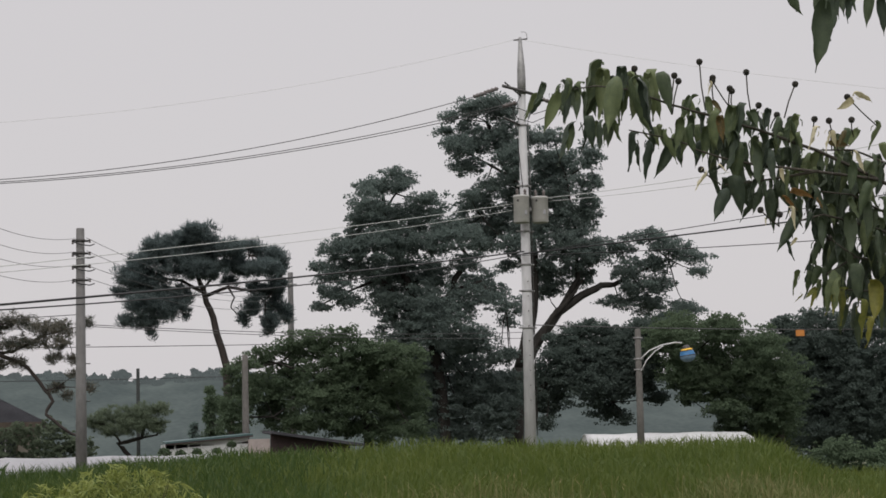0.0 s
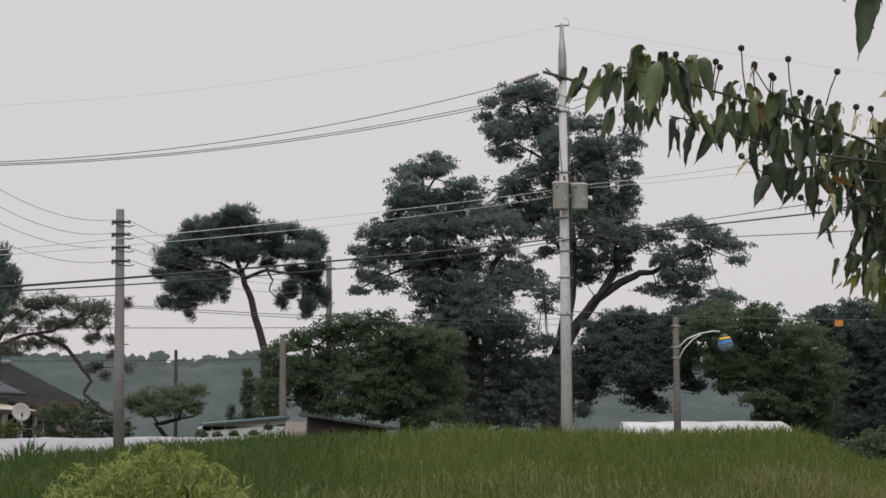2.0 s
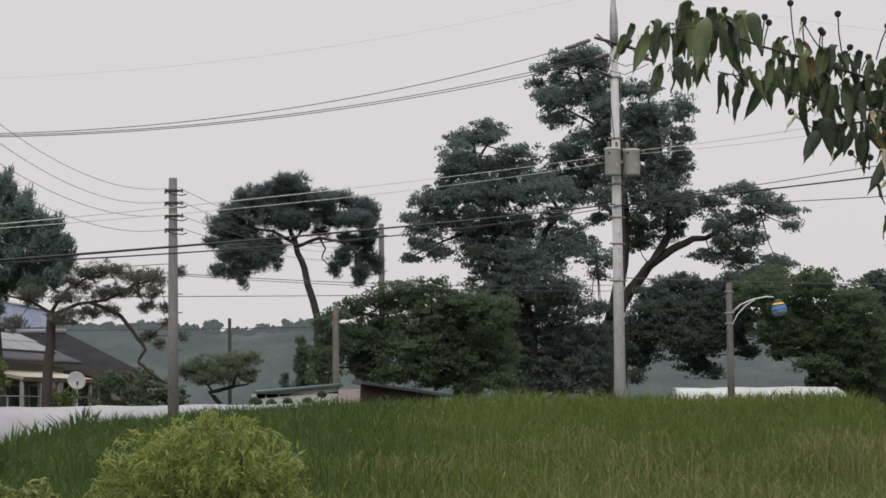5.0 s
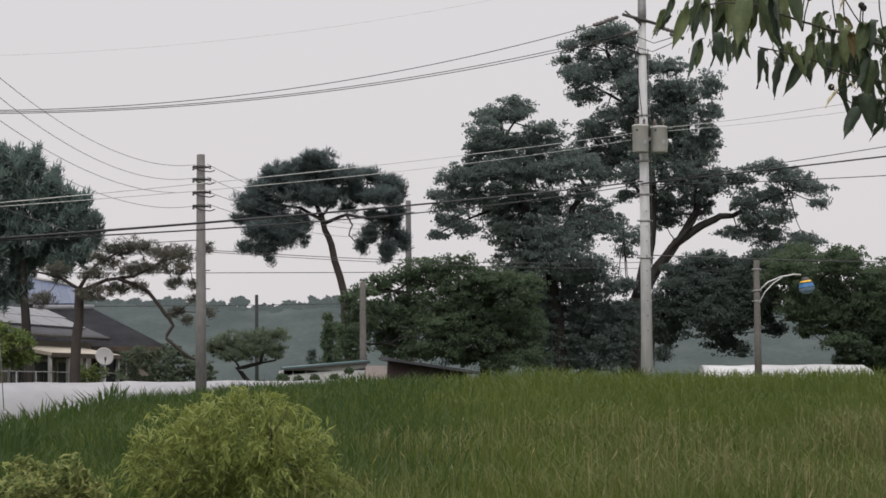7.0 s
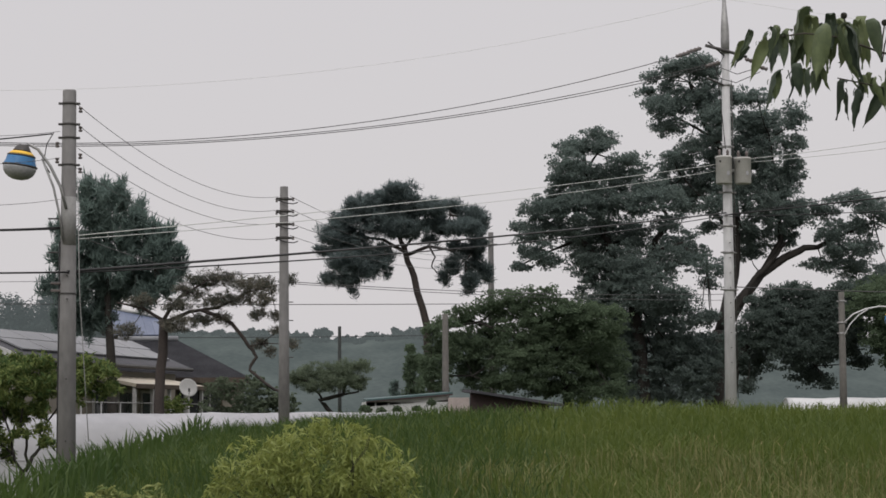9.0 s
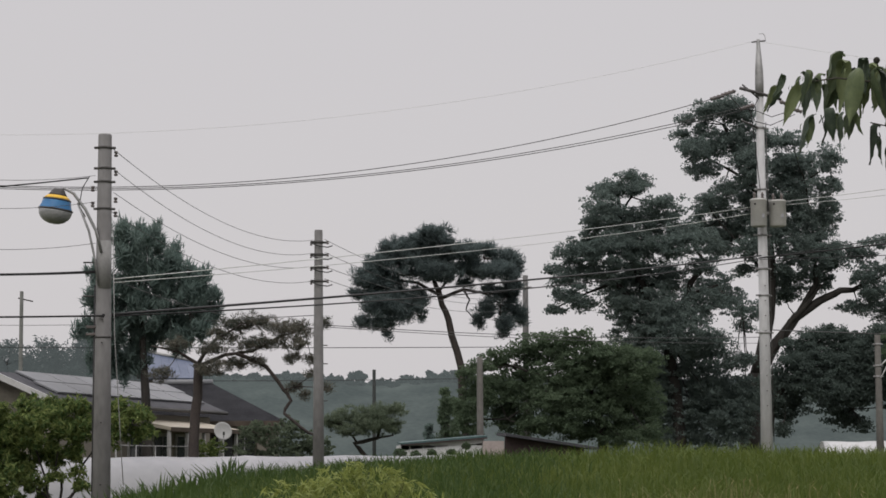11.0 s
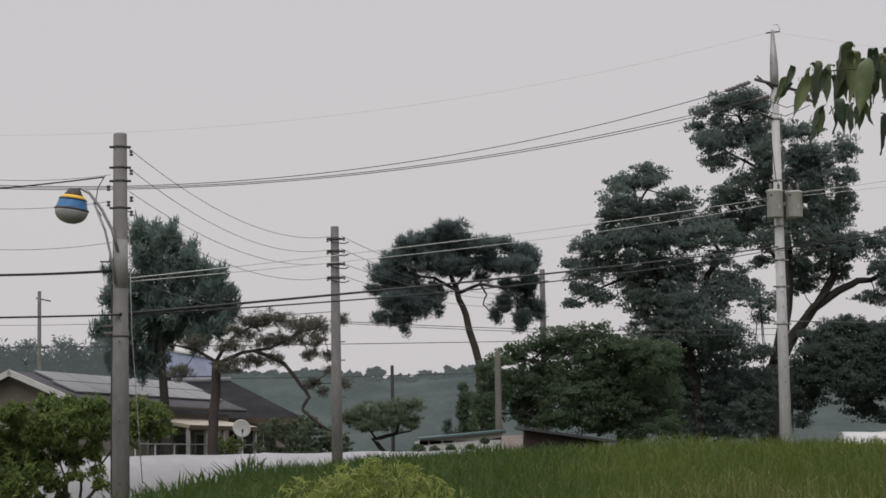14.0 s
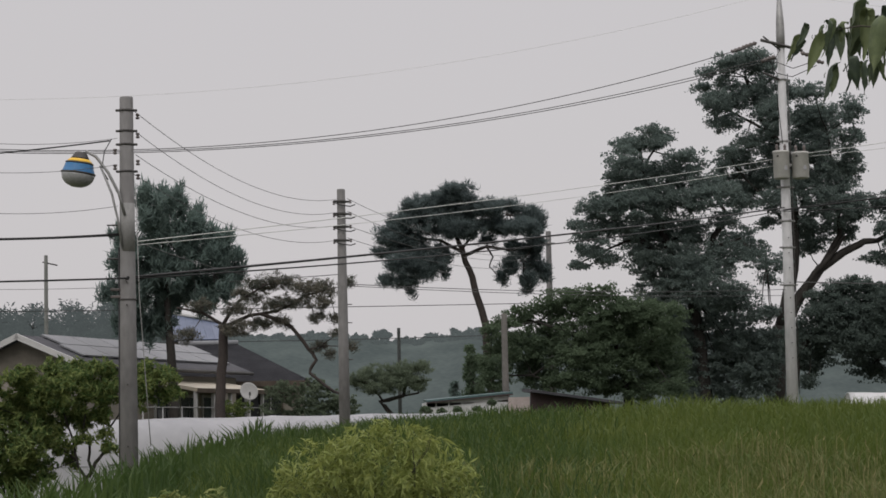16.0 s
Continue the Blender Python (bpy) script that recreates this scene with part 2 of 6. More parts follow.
def blades(name, label, n, region, height, width, mat, seed, lean=0.3, far_wide=True):
    """Grass: n bent blades in a stretch of the plan; region gives x and y and whether they stand."""
    rng = np.random.default_rng(seed)
    x, y, h = region(rng, n)
    k = len(x)
    z = ground_z(x, y)
    h = h * height * rng.uniform(0.65, 1.1, k)
    az, bend = rng.uniform(0, 2 * math.pi, k), rng.uniform(0.05, lean, k) * h
    wd = width * rng.uniform(0.6, 1.3, k) * (0.5 + y / 30 if far_wide else 1)
    face = rng.uniform(-1.0, 1.0, k)
    sx, sy = np.cos(face) * wd, np.sin(face) * wd
    bx, by = np.cos(az) * bend, np.sin(az) * bend
    rows = []
    for f, b, ww in ((0, 0, 0.7), (0.45, 0.16, 1.0), (0.8, 0.55, 0.75), (1.0, 1.05, 0.05)):
        cx, cy, cz = x + bx * b, y + by * b, z + h * (f - 0.1 * b * (f > 0.9))
        rows += [np.stack([cx - sx * ww, cy - sy * ww, cz], -1), np.stack([cx + sx * ww, cy + sy * ww, cz], -1)]
    v = np.stack(rows, 1).reshape(-1, 3)
    o = np.arange(k)[:, None] * 8
    f = np.concatenate([np.stack([o[:, 0] + a, o[:, 0] + a + 1, o[:, 0] + a + 3, o[:, 0] + a + 2], -1) for a in (0, 2, 4)])
    return tagged(new(name, mesh_of(name, v, f, mat)), label, "grass", kind="stuff")


def sector(near, far, left, right, power=1.0, dry=False):
    """Picks places in the field between two distances; left and right are slopes x / y."""
    def pick(rng, n):
        y = near + (far - near) * rng.uniform(0, 1, n) ** power
        x = y * rng.uniform(left, right, n) + rng.normal(0, 0.5, n)
        keep = (x > field_edge(y) + rng.normal(0, 0.15, n))
        x, y = x[keep], y[keep]
        patch = np.array([noise.noise((a * 0.6, b * 0.35, 0)) for a, b in zip(x, y)])
        if dry:   # only in patches
            some = patch + rng.normal(0, 0.22, len(x)) + 1.6 * (x / y - 0.30) > 0.0
            x, y, patch = x[some], y[some], patch[some]
        return x, y, 1 + 0.22 * patch
    return pick


blades("field_grass", "tall green grass of an unmown field", 95000, sector(10, 44, -0.16, 0.42, 1.25), 0.9, 0.006, BLADE, 1, 0.36)
blades("far_grass", "green grass on the low ground beyond the field", 14000, sector(42, 68, 0.1, 0.44), 0.7, 0.006, BLADE, 7)
blades("rice_grass", "dark green rice-like grass along the field edge", 30000, sector(15, 44, -0.17, 0.10), 0.99, 0.006, BLADE_DARK, 2)
blades("dry_grass", "yellowing seeded grass in the near field", 30000, sector(10, 24, 0.06, 0.42, 1.0, True), 0.94, 0.005, BLADE_DRY, 3, 0.4)


def edge_strip(rng, n):
    y = rng.uniform(13, 40, n)
    x = field_edge(y) + rng.uniform(-0.15, 0.7, n) ** 2
    return x, y, np.ones(n)


blades("edge_sedge", "tall dark pointed sedge along the field edge", 2600, edge_strip, 1.32, 0.012, BLADE_DARK, 4, 0.25)


def seed_heads(n, seed):
    """Pale seed plumes on thin stems above the near grass."""
    rng = np.random.default_rng(seed)
    x, y, h = sector(10.5, 24, 0.05, 0.42, 1.0, True)(rng, n)
    k = len(x)
    z = ground_z(x, y) + rng.uniform(0.82, 1.04, k)
    L, W_ = rng.uniform(0.04, 0.09, k), rng.uniform(0.003, 0.007, k)
    lx, ly = rng.normal(0, 0.03, k), rng.normal(0, 0.03, k)
    v = np.stack([np.stack([x, y, z], -1), np.stack([x + W_ + lx * 0.5, y + ly * 0.5, z + L * 0.45], -1), np.stack([x + lx, y + ly, z + L], -1), np.stack([x - W_ + lx * 0.5, y + ly * 0.5, z + L * 0.45], -1),
                  np.stack([x - 0.003, y, z - 0.5], -1), np.stack([x + 0.003, y, z - 0.5], -1), np.stack([x + 0.002, y, z], -1), np.stack([x - 0.002, y, z], -1)], 1).reshape(-1, 3)
    o = np.arange(k)[:, None] * 8
    f = np.concatenate([o + (0, 1, 2, 3), o + (4, 5, 6, 7)])
    return tagged(new("seed_heads", mesh_of("seed_heads", v, f, SEED)), "pale dry seed heads among the near grass", "grass", kind="stuff")


SEED = material("pale_seed_head", (0.131, 0.131, 0.054), (0.261, 0.234, 0.107), 0.6, 0.8, island=0.6, through_light=0.3)
seed_heads(900, 6)


# ---------------------------------------------------------------- trees
def leaf_cloud(lobes, per_m2, size, seed, depth, flat=0.55, droop=0.4, pads=22, slim=0.55, lie=1.0, loose=1.0):
    """Leaf sprays in clumps: lobes are (x, z, radius) beside the trunk; each lobe carries flattened pads of leaves."""
    rng = np.random.default_rng(seed)
    cen, nrm = [], []
    for x, z, r in lobes:
        oy = rng.uniform(-1, 1) * depth
        clumps = []
        for k in range(pads):
            d = rng.normal(0, 1, 3)
            d *= rng.uniform(0.25, 1.0) ** 0.5 / np.linalg.norm(d)
            clumps.append((d, r * rng.uniform(0.28, 0.5) * loose, 1.0, flat))
        for k in range(int(pads * 1.4)):   # sprigs that break up the outline
            d = rng.normal(0, 1, 3)
            d *= rng.uniform(0.95, 1.3) / np.linalg.norm(d)
            clumps.append((d, r * rng.uniform(0.10, 0.2) * loose, 0.16, flat * 0.7))
        for d, pr, share, fl in clumps:
            c = np.array([x + d[0] * r * 0.88, oy + d[1] * r * 1.1, z + d[2] * r * 0.76])
            m = max(5, int(per_m2 * r * r / pads * share))
            q = rng.normal(0, 1, (m, 3))
            q *= (rng.uniform(0, 1, m) ** 0.5 / np.linalg.norm(q, axis=1))[:, None] * pr
            q *= (1.35, 1.35, fl)
            q[:, 2] -= 0.22 * (q[:, 0] ** 2 + q[:, 1] ** 2) / pr
            cen.append(c + q)
            nrm.append(rng.normal(0, 0.5, (m, 3)) + (0, 0, lie))
    c, n_ = np.concatenate(cen), np.concatenate(nrm)
    n_ /= np.linalg.norm(n_, axis=1)[:, None]
    k = len(c)
    t = rng.normal(0, 1, (k, 3)) - (0, 0, droop)
    t -= n_ * (t * n_).sum(1)[:, None]
    t /= np.linalg.norm(t, axis=1)[:, None]
    b = np.cross(n_, t)
    L = size * rng.uniform(0.6, 1.3, k)[:, None]
    v = np.stack([c - t * L * 0.5, c + b * L * slim * 0.5 + n_ * L * 0.08, c + t * L * 0.5 - n_ * L * 0.1, c - b * L * slim * 0.5 + n_ * L * 0.08], 1).reshape(-1, 3)
    f = np.arange(k * 4).reshape(-1, 4)
    return v, f


def foliage(lobes, tufts, leaves, tuft_r, size, seed, flat, droop, slim, lie, swell):
    """Leaves in small tufts: lobes are (x, y, z, half width, half height); tufts is their number for each square metre of a lobe's outline."""
    rng = np.random.default_rng(seed)
    cen, nrm, out = [], [], []
    for x, y, z, rx, rz in lobes:
        rx, rz = rx * swell, rz * swell * 1.4
        k = max(7, int(tufts * math.pi * rx * rz))
        d = rng.normal(0, 1, (k, 3))
        d *= (rng.uniform(0, 1, k) ** 0.42 * rng.uniform(0.72, 1.22, k) / np.linalg.norm(d, axis=1))[:, None]
        core = np.array((x, y, z)) + d * (rx, max(rx, rz) * 1.05, rz)
        tr = tuft_r * rng.uniform(0.55, 1.25, k)
        q = rng.normal(0, 1, (k, leaves, 3))
        q *= (rng.uniform(0, 1, (k, leaves)) ** 0.5 / np.linalg.norm(q, axis=2))[..., None] * tr[:, None, None]
        q *= (1.25, 1.25, flat)
        q[..., 2] -= 0.25 * (q[..., 0] ** 2 + q[..., 1] ** 2) / tr[:, None] * (droop > 0)
        cen.append((core[:, None] + q).reshape(-1, 3))
        out.append((q / tr[:, None, None]).reshape(-1, 3))
        tilt = rng.normal(0, 0.35, (k, 1, 3)) + rng.normal(0, 0.5, (k, leaves, 3)) + (0, 0, lie)
        nrm.append(tilt.reshape(-1, 3))
    c, n_ = np.concatenate(cen), np.concatenate(nrm)
    n_ /= np.linalg.norm(n_, axis=1)[:, None]
    k = len(c)
    t = rng.normal(0, 1, (k, 3)) - (0, 0, droop)
    if droop < 0:   # needles fan out of each tuft and upwards
        t = rng.normal(0, 0.3, (k, 3)) + np.concatenate(out) * 0.8 - (0, 0, droop)
    t -= n_ * (t * n_).sum(1)[:, None]
    t /= np.linalg.norm(t, axis=1)[:, None]
    b = np.cross(n_, t)
    L = size * rng.uniform(0.6, 1.3, k)[:, None]
    v = np.stack([c - t * L * 0.5, c + b * L * slim * 0.5 + n_ * L * 0.08, c + t * L * 0.5 - n_ * L * 0.1, c - b * L * slim * 0.5 + n_ * L * 0.08], 1).reshape(-1, 3)
    return v, np.arange(k * 4).reshape(-1, 4)


def limb(bm, pts, r0, r1, n=8, wobble=0.0, seed=0):
    rng = random.Random(seed)
    out, rad = [], []
    pts = [Vector(p) for p in pts]
    for i in range(len(pts) - 1):
        for s in range(3):
            u = s / 3
            out.append(pts[i].lerp(pts[i + 1], u) + Vector((rng.uniform(-1, 1), rng.uniform(-1, 1), 0)) * wobble * (i + s > 0))
    out.append(pts[-1])
    rad = [r0 + (r1 - r0) * i / (len(out) - 1) for i in range(len(out))]
    return tube(bm, out, rad, n)


def tree(name, label, at, crowns, trunk, limbs, leaf_mat, bark, tufts=54, leaves=38, tuft_r=0.22, size=0.102, seed=1, depth=0.8, flat=0.6, droop=0.4, slim=0.6, lie=0.12, bough=0.03, swell=1.0, category="tree", group=""):
    """A tree: tapered trunk, main limbs, thin boughs to each lobe of the crown; crowns are lists of lobes (x, z, half width, half height)."""
    t = thing(name, label, category, group, at)
    base = [(trunk[0][0][0], 0, 0)] if trunk[0][0][2] > 0.3 else []
    part("trunk", limb(B(), base + trunk[0], trunk[1], trunk[2], 10, 0.03, seed), bark, t)
    ends = [Vector(trunk[0][-1])]
    for i, (pts, r0, r1) in enumerate(limbs):
        part("limb", limb(B(), pts, r0, r1, 8, 0.03, seed + i), bark, t)
        ends += [Vector(p) for p in pts[1:]]
    rng = random.Random(seed)
    for i, crown in enumerate(crowns):
        lobes = [(x, rng.uniform(-depth, 0.6 * depth), z, rx, rz) for x, z, rx, rz in crown]
        for x, y, z, rx, rz in lobes:
            bm = B()
            goal = Vector((x, y, z))
            start = min(ends, key=lambda e: (e - goal).length)
            mid = start.lerp(goal, 0.5) + Vector((rng.uniform(-0.1, 0.1), rng.uniform(-0.1, 0.1), -0.06)) * min(1.0, 2 * rx)
            limb(bm, [start, mid, goal], bough, bough * 0.3, 5, 0.02, rng.random())
            for k in range(4):
                tip = goal + Vector((rng.uniform(-rx, rx), rng.uniform(-rx, rx), rng.uniform(-0.4 * rz, 0.7 * rz)))
                limb(bm, [mid.lerp(goal, 0.6), tip], bough * 0.4, bough * 0.15, 4, 0.02, rng.random())
            part("bough", bm, bark, t)
        v, f = foliage(lobes, tufts, leaves, tuft_r, size, seed * 10 + i, flat, droop, slim, lie, swell)
        part("crown", mesh_of("crown", v, f, leaf_mat), leaf_mat, t)
    return t


def round_bush(name, label, at, lobes, trunk, limbs, leaf_mat, bark, per_m2=4400, size=0.115, seed=1, depth=0.8, flat=0.42, droop=0.4, pads=20, slim=0.55, lie=0.7, loose=1.0, bough=0.04, category="tree", group=""):
    """A bushy plant of round lobes (x, z, radius): stem, branches, thin boughs to each lobe and leaf clumps."""
    t = thing(name, label, category, group, at)
    part("trunk", limb(B(), trunk[0], trunk[1], trunk[2], 10, 0.03, seed), bark, t)
    ends = [Vector(p) for p in trunk[0]]
    for i, (pts, r0, r1) in enumerate(limbs):
        part("limb", limb(B(), pts, r0, r1, 8, 0.05, seed + i), bark, t)
        ends += [Vector(p) for p in pts[1:]]
    rng = random.Random(seed)
    for x, z, r in lobes:
        bm = B()
        goal = Vector((x, rng.uniform(-0.4, 0.4), z))
        low = [e for e in ends if 0.78 * goal.z < e.z < goal.z + 0.3] or [e for e in ends if e.z > 0.78 * goal.z] or ends
        start = min(low, key=lambda e: (e - goal).length)
        mid = start.lerp(goal, 0.5) + Vector((rng.uniform(-0.2, 0.2), rng.uniform(-0.2, 0.2), -0.1))
        limb(bm, [start, mid, goal], bough, bough * 0.3, 5, 0.05, rng.random())
        for k in range(3):
            tip = goal + Vector((rng.uniform(-r, r), rng.uniform(-r, r), rng.uniform(-0.4 * r, 0.7 * r)))
            limb(bm, [mid.lerp(goal, 0.6), tip], bough * 0.4, bough * 0.15, 4, 0.04, rng.random())
        part("bough", bm, bark, t)
    v, f = leaf_cloud(lobes, per_m2, size, seed, depth, flat, droop, pads, slim, lie, loose)
    part("crown", mesh_of("crown", v, f, leaf_mat), leaf_mat, t)
    return t


TALL_TOP = [(-1.71, 15.22, 1.03, 0.30), (-3.11, 14.81, 0.43, 0.19), (-3.21, 14.37, 0.43, 0.17), (-2.45, 14.96, 0.53, 0.30), (-1.06, 15.06, 0.64, 0.43), (-2.19, 13.97, 0.96, 0.53), (-3.01, 13.49, 0.68, 0.30), (-2.50, 12.83, 0.77, 0.30), (-0.98, 13.96, 0.85, 0.75), (0.30, 14.17, 0.60, 0.30), (0.66, 13.78, 0.60, 0.26), (-1.87, 12.03, 0.64, 0.30), (-0.90, 12.86, 0.75, 0.60), (-0.55, 12.09, 0.85, 0.53)]
TALL_RIGHT = [(1.41, 13.07, 0.96, 0.56), (2.11, 13.06, 0.51, 0.43), (0.75, 12.96, 0.85, 0.64), (0.94, 11.97, 0.96, 0.53), (2.04, 12.07, 0.53, 0.38), (2.23, 11.09, 0.51, 0.51), (1.34, 10.88, 1.17, 0.73), (0.04, 11.21, 0.85, 0.81), (1.31, 9.78, 1.28, 0.73), (2.35, 9.45, 0.64, 0.47), (0.84, 8.70, 0.96, 0.60), (2.15, 8.69, 0.56, 0.38), (0.77, 8.09, 0.51, 0.19), (-0.21, 10.23, 0.85, 0.53)]
TALL_LEFT = [(-2.04, 11.45, 0.90, 0.34), (-2.62, 11.60, 0.38, 0.17), (-2.34, 10.73, 0.85, 0.36), (-1.48, 10.24, 0.90, 0.47), (-0.88, 9.69, 0.68, 0.34), (-1.07, 10.89, 0.85, 0.43), (-1.97, 9.81, 0.51, 0.19), (-1.01, 8.93, 0.56, 0.19)]
TALL_BOUGH = [(4.48, 10.09, 0.90, 0.21), (3.68, 9.75, 0.68, 0.28), (5.39, 9.71, 0.85, 0.30), (6.24, 9.27, 0.73, 0.23), (6.96, 8.83, 0.47, 0.17), (4.92, 9.09, 0.85, 0.28), (3.78, 8.82, 0.75, 0.32), (4.10, 8.16, 0.96, 0.30), (5.24, 8.27, 0.64, 0.28), (3.48, 7.60, 0.73, 0.21), (4.88, 7.49, 0.90, 0.34), (5.90, 7.27, 0.75, 0.30), (2.78, 9.92, 0.38, 0.13)]
tree("zelkova_tree", "tall old broadleaf tree with a layered dark crown", (16.9, 80, 0),
     [TALL_TOP, TALL_RIGHT, TALL_LEFT, TALL_BOUGH],
     ([(-0.88, 0, 2.04), (-0.71, 0, 3.54), (-0.54, 0, 5.04)], 0.42, 0.3),
     [([(-0.54, 0, 4.99), (0.00, 0, 7.19), (0.15, 0, 9.14), (-0.21, 0, 11.76), (-0.97, 0, 12.86), (-1.62, 0, 14.62)], 0.26, 0.06),
      ([(-0.54, 0, 4.82), (0.28, 0, 6.21), (1.05, 0, 7.18), (2.01, 0, 7.82), (2.79, 0, 8.2), (3.3, 0, 8.22), (4.0, 0, 8.6), (5.5, 0, 9.2)], 0.24, 0.04),
      ([(0.15, -0.1, 5.9), (0.75, -0.2, 7.0), (1.5, -0.2, 7.75), (2.0, -0.1, 8.4)], 0.12, 0.05),
      ([(1.05, 0, 7.18), (1.83, 0, 8.47), (1.80, 0, 10.00), (1.50, 0, 12.41)], 0.13, 0.04),
      ([(-0.59, 0, 12.31), (-1.45, 0, 12.86), (-2.49, 0, 13.42)], 0.07, 0.03),
      ([(0.09, 0, 8.49), (-0.88, 0, 9.80), (-1.94, 0, 10.90)], 0.08, 0.03)],
     LEAF_DARK, BARK, seed=11, depth=1.7)

WIDE_TOP = [(-2.44, 11.69, 0.95, 0.23), (-3.17, 11.73, 0.49, 0.29), (-1.81, 11.92, 0.58, 0.27), (-2.43, 12.00, 0.37, 0.18), (-3.34, 10.83, 0.78, 0.41), (-3.62, 10.42, 0.51, 0.33), (-1.16, 11.03, 0.86, 0.27), (-0.49, 10.77, 0.51, 0.16), (-2.47, 10.53, 0.82, 0.47), (-1.42, 10.36, 1.03, 0.49), (-3.61, 9.85, 0.58, 0.27), (-0.17, 10.14, 0.72, 0.29), (0.24, 9.72, 0.78, 0.27)]
WIDE_LEFT = [(-4.33, 9.23, 0.86, 0.37), (-4.84, 8.84, 0.49, 0.18), (-3.33, 9.33, 1.03, 0.49), (-3.81, 8.50, 1.07, 0.33), (-4.57, 7.71, 0.78, 0.25), (-4.98, 7.16, 0.41, 0.16), (-4.16, 7.36, 0.58, 0.21), (-4.64, 8.30, 0.53, 0.16)]
WIDE_MID = [(-2.07, 9.42, 1.03, 0.62), (-0.82, 9.52, 0.92, 0.45), (-2.31, 8.28, 1.03, 0.70), (-0.84, 8.47, 1.03, 0.51), (0.42, 8.78, 0.70, 0.27), (1.04, 8.25, 0.86, 0.33), (1.70, 7.82, 0.58, 0.25), (1.89, 7.14, 0.70, 0.25), (2.15, 6.74, 0.37, 0.16), (-2.50, 7.34, 0.86, 0.49), (-1.29, 7.23, 1.23, 0.72), (0.18, 7.42, 0.86, 0.49), (1.23, 7.52, 0.58, 0.21)]
WIDE_LOW = [(-1.94, 6.20, 1.13, 0.62), (-0.68, 6.39, 1.23, 0.62), (0.51, 5.96, 0.86, 0.49), (1.37, 5.29, 0.70, 0.25), (1.90, 5.33, 0.41, 0.14), (-0.30, 5.14, 1.44, 0.82), (0.93, 4.30, 1.23, 0.70), (-1.36, 4.33, 1.23, 1.03), (-0.14, 3.29, 1.44, 0.78), (1.32, 3.27, 1.03, 0.78), (-0.82, 2.47, 0.58, 0.29), (0.57, 2.41, 0.49, 0.21), (2.07, 4.08, 0.62, 0.62)]
tree("zelkova_tree", "broad spreading broadleaf tree with dark leaf layers", (13.3, 77, 0),
     [WIDE_TOP, WIDE_LEFT, WIDE_MID, WIDE_LOW],
     ([(-0.42, 0, 2.06), (-0.53, 0, 4.11), (-0.80, 0, 5.98)], 0.26, 0.2),
     [([(-0.80, 0, 5.94), (-1.69, 0, 8.06), (-2.32, 0, 9.74), (-2.50, 0, 11.00), (-2.65, 0, 11.73)], 0.2, 0.04),
      ([(-2.46, 0, 10.89), (-2.07, 0, 11.41), (-1.76, 0, 11.94)], 0.05, 0.02),
      ([(-0.80, 0, 5.94), (-2.73, 0, 8.28), (-4.38, 0, 9.13)], 0.16, 0.04),
      ([(-2.73, 0, 8.28), (-3.78, 0, 7.87), (-4.83, 0, 7.36)], 0.06, 0.02),
      ([(-0.80, 0, 5.94), (0.09, 0, 8.26), (0.63, 0, 8.88), (-0.07, 0, 10.14)], 0.15, 0.04),
      ([(0.08, 0, 7.84), (1.03, 0, 8.14), (1.95, 0, 7.20)], 0.08, 0.02)],
     LEAF_DARK, BARK, seed=12, depth=1.7)

MAPLE_TOP = [(-0.50, 5.76, 0.64, 0.22), (-1.86, 5.47, 0.86, 0.34), (-1.11, 5.43, 0.75, 0.37), (-2.90, 5.15, 0.60, 0.26), (0.20, 5.27, 0.75, 0.34), (0.86, 5.03, 0.75, 0.45), (1.61, 4.74, 0.84, 0.52), (-3.57, 4.80, 0.45, 0.19)]
MAPLE_LEFT = [(-4.04, 4.56, 0.37, 0.22), (-4.41, 3.56, 0.45, 0.22), (-4.00, 3.18, 0.60, 0.49), (-3.02, 3.95, 0.90, 0.60), (-3.58, 3.96, 0.56, 0.37), (-2.47, 3.11, 0.67, 0.37), (-3.98, 2.47, 0.49, 0.19)]
MAPLE_LOW = [(-1.89, 4.31, 1.12, 0.65), (-0.56, 4.67, 1.12, 0.65), (0.66, 4.57, 0.93, 0.60), (-1.15, 3.37, 1.23, 0.71), (0.36, 3.54, 1.31, 0.84), (1.68, 3.52, 1.12, 0.84), (-0.23, 2.69, 0.75, 0.26), (0.90, 2.51, 0.64, 0.30), (1.84, 2.59, 0.56, 0.28), (-1.73, 2.78, 0.56, 0.22)]
tree("maple_tree", "low round broadleaf tree with mid-green foliage", (8.6, 70, 0),
     [MAPLE_TOP, MAPLE_LEFT, MAPLE_LOW],
     ([(0.51, 0, 1.95), (0.53, 0, 2.60), (0.32, 0, 3.54)], 0.2, 0.15),
     [([(0.32, 0, 3.50), (-0.95, 0, 4.30), (-2.44, 0, 4.88)], 0.11, 0.03),
      ([(0.32, 0, 3.50), (0.00, 0, 4.67), (-0.45, 0, 5.61)], 0.1, 0.03),
      ([(-1.14, 0, 4.12), (-2.66, 0, 3.11), (-3.97, 0, 3.12)], 0.06, 0.02),
      ([(0.32, 0, 3.50), (1.31, 0, 4.09), (1.89, 0, 4.65)], 0.09, 0.03)],
     LEAF_MID, BARK, seed=13, depth=1.3)

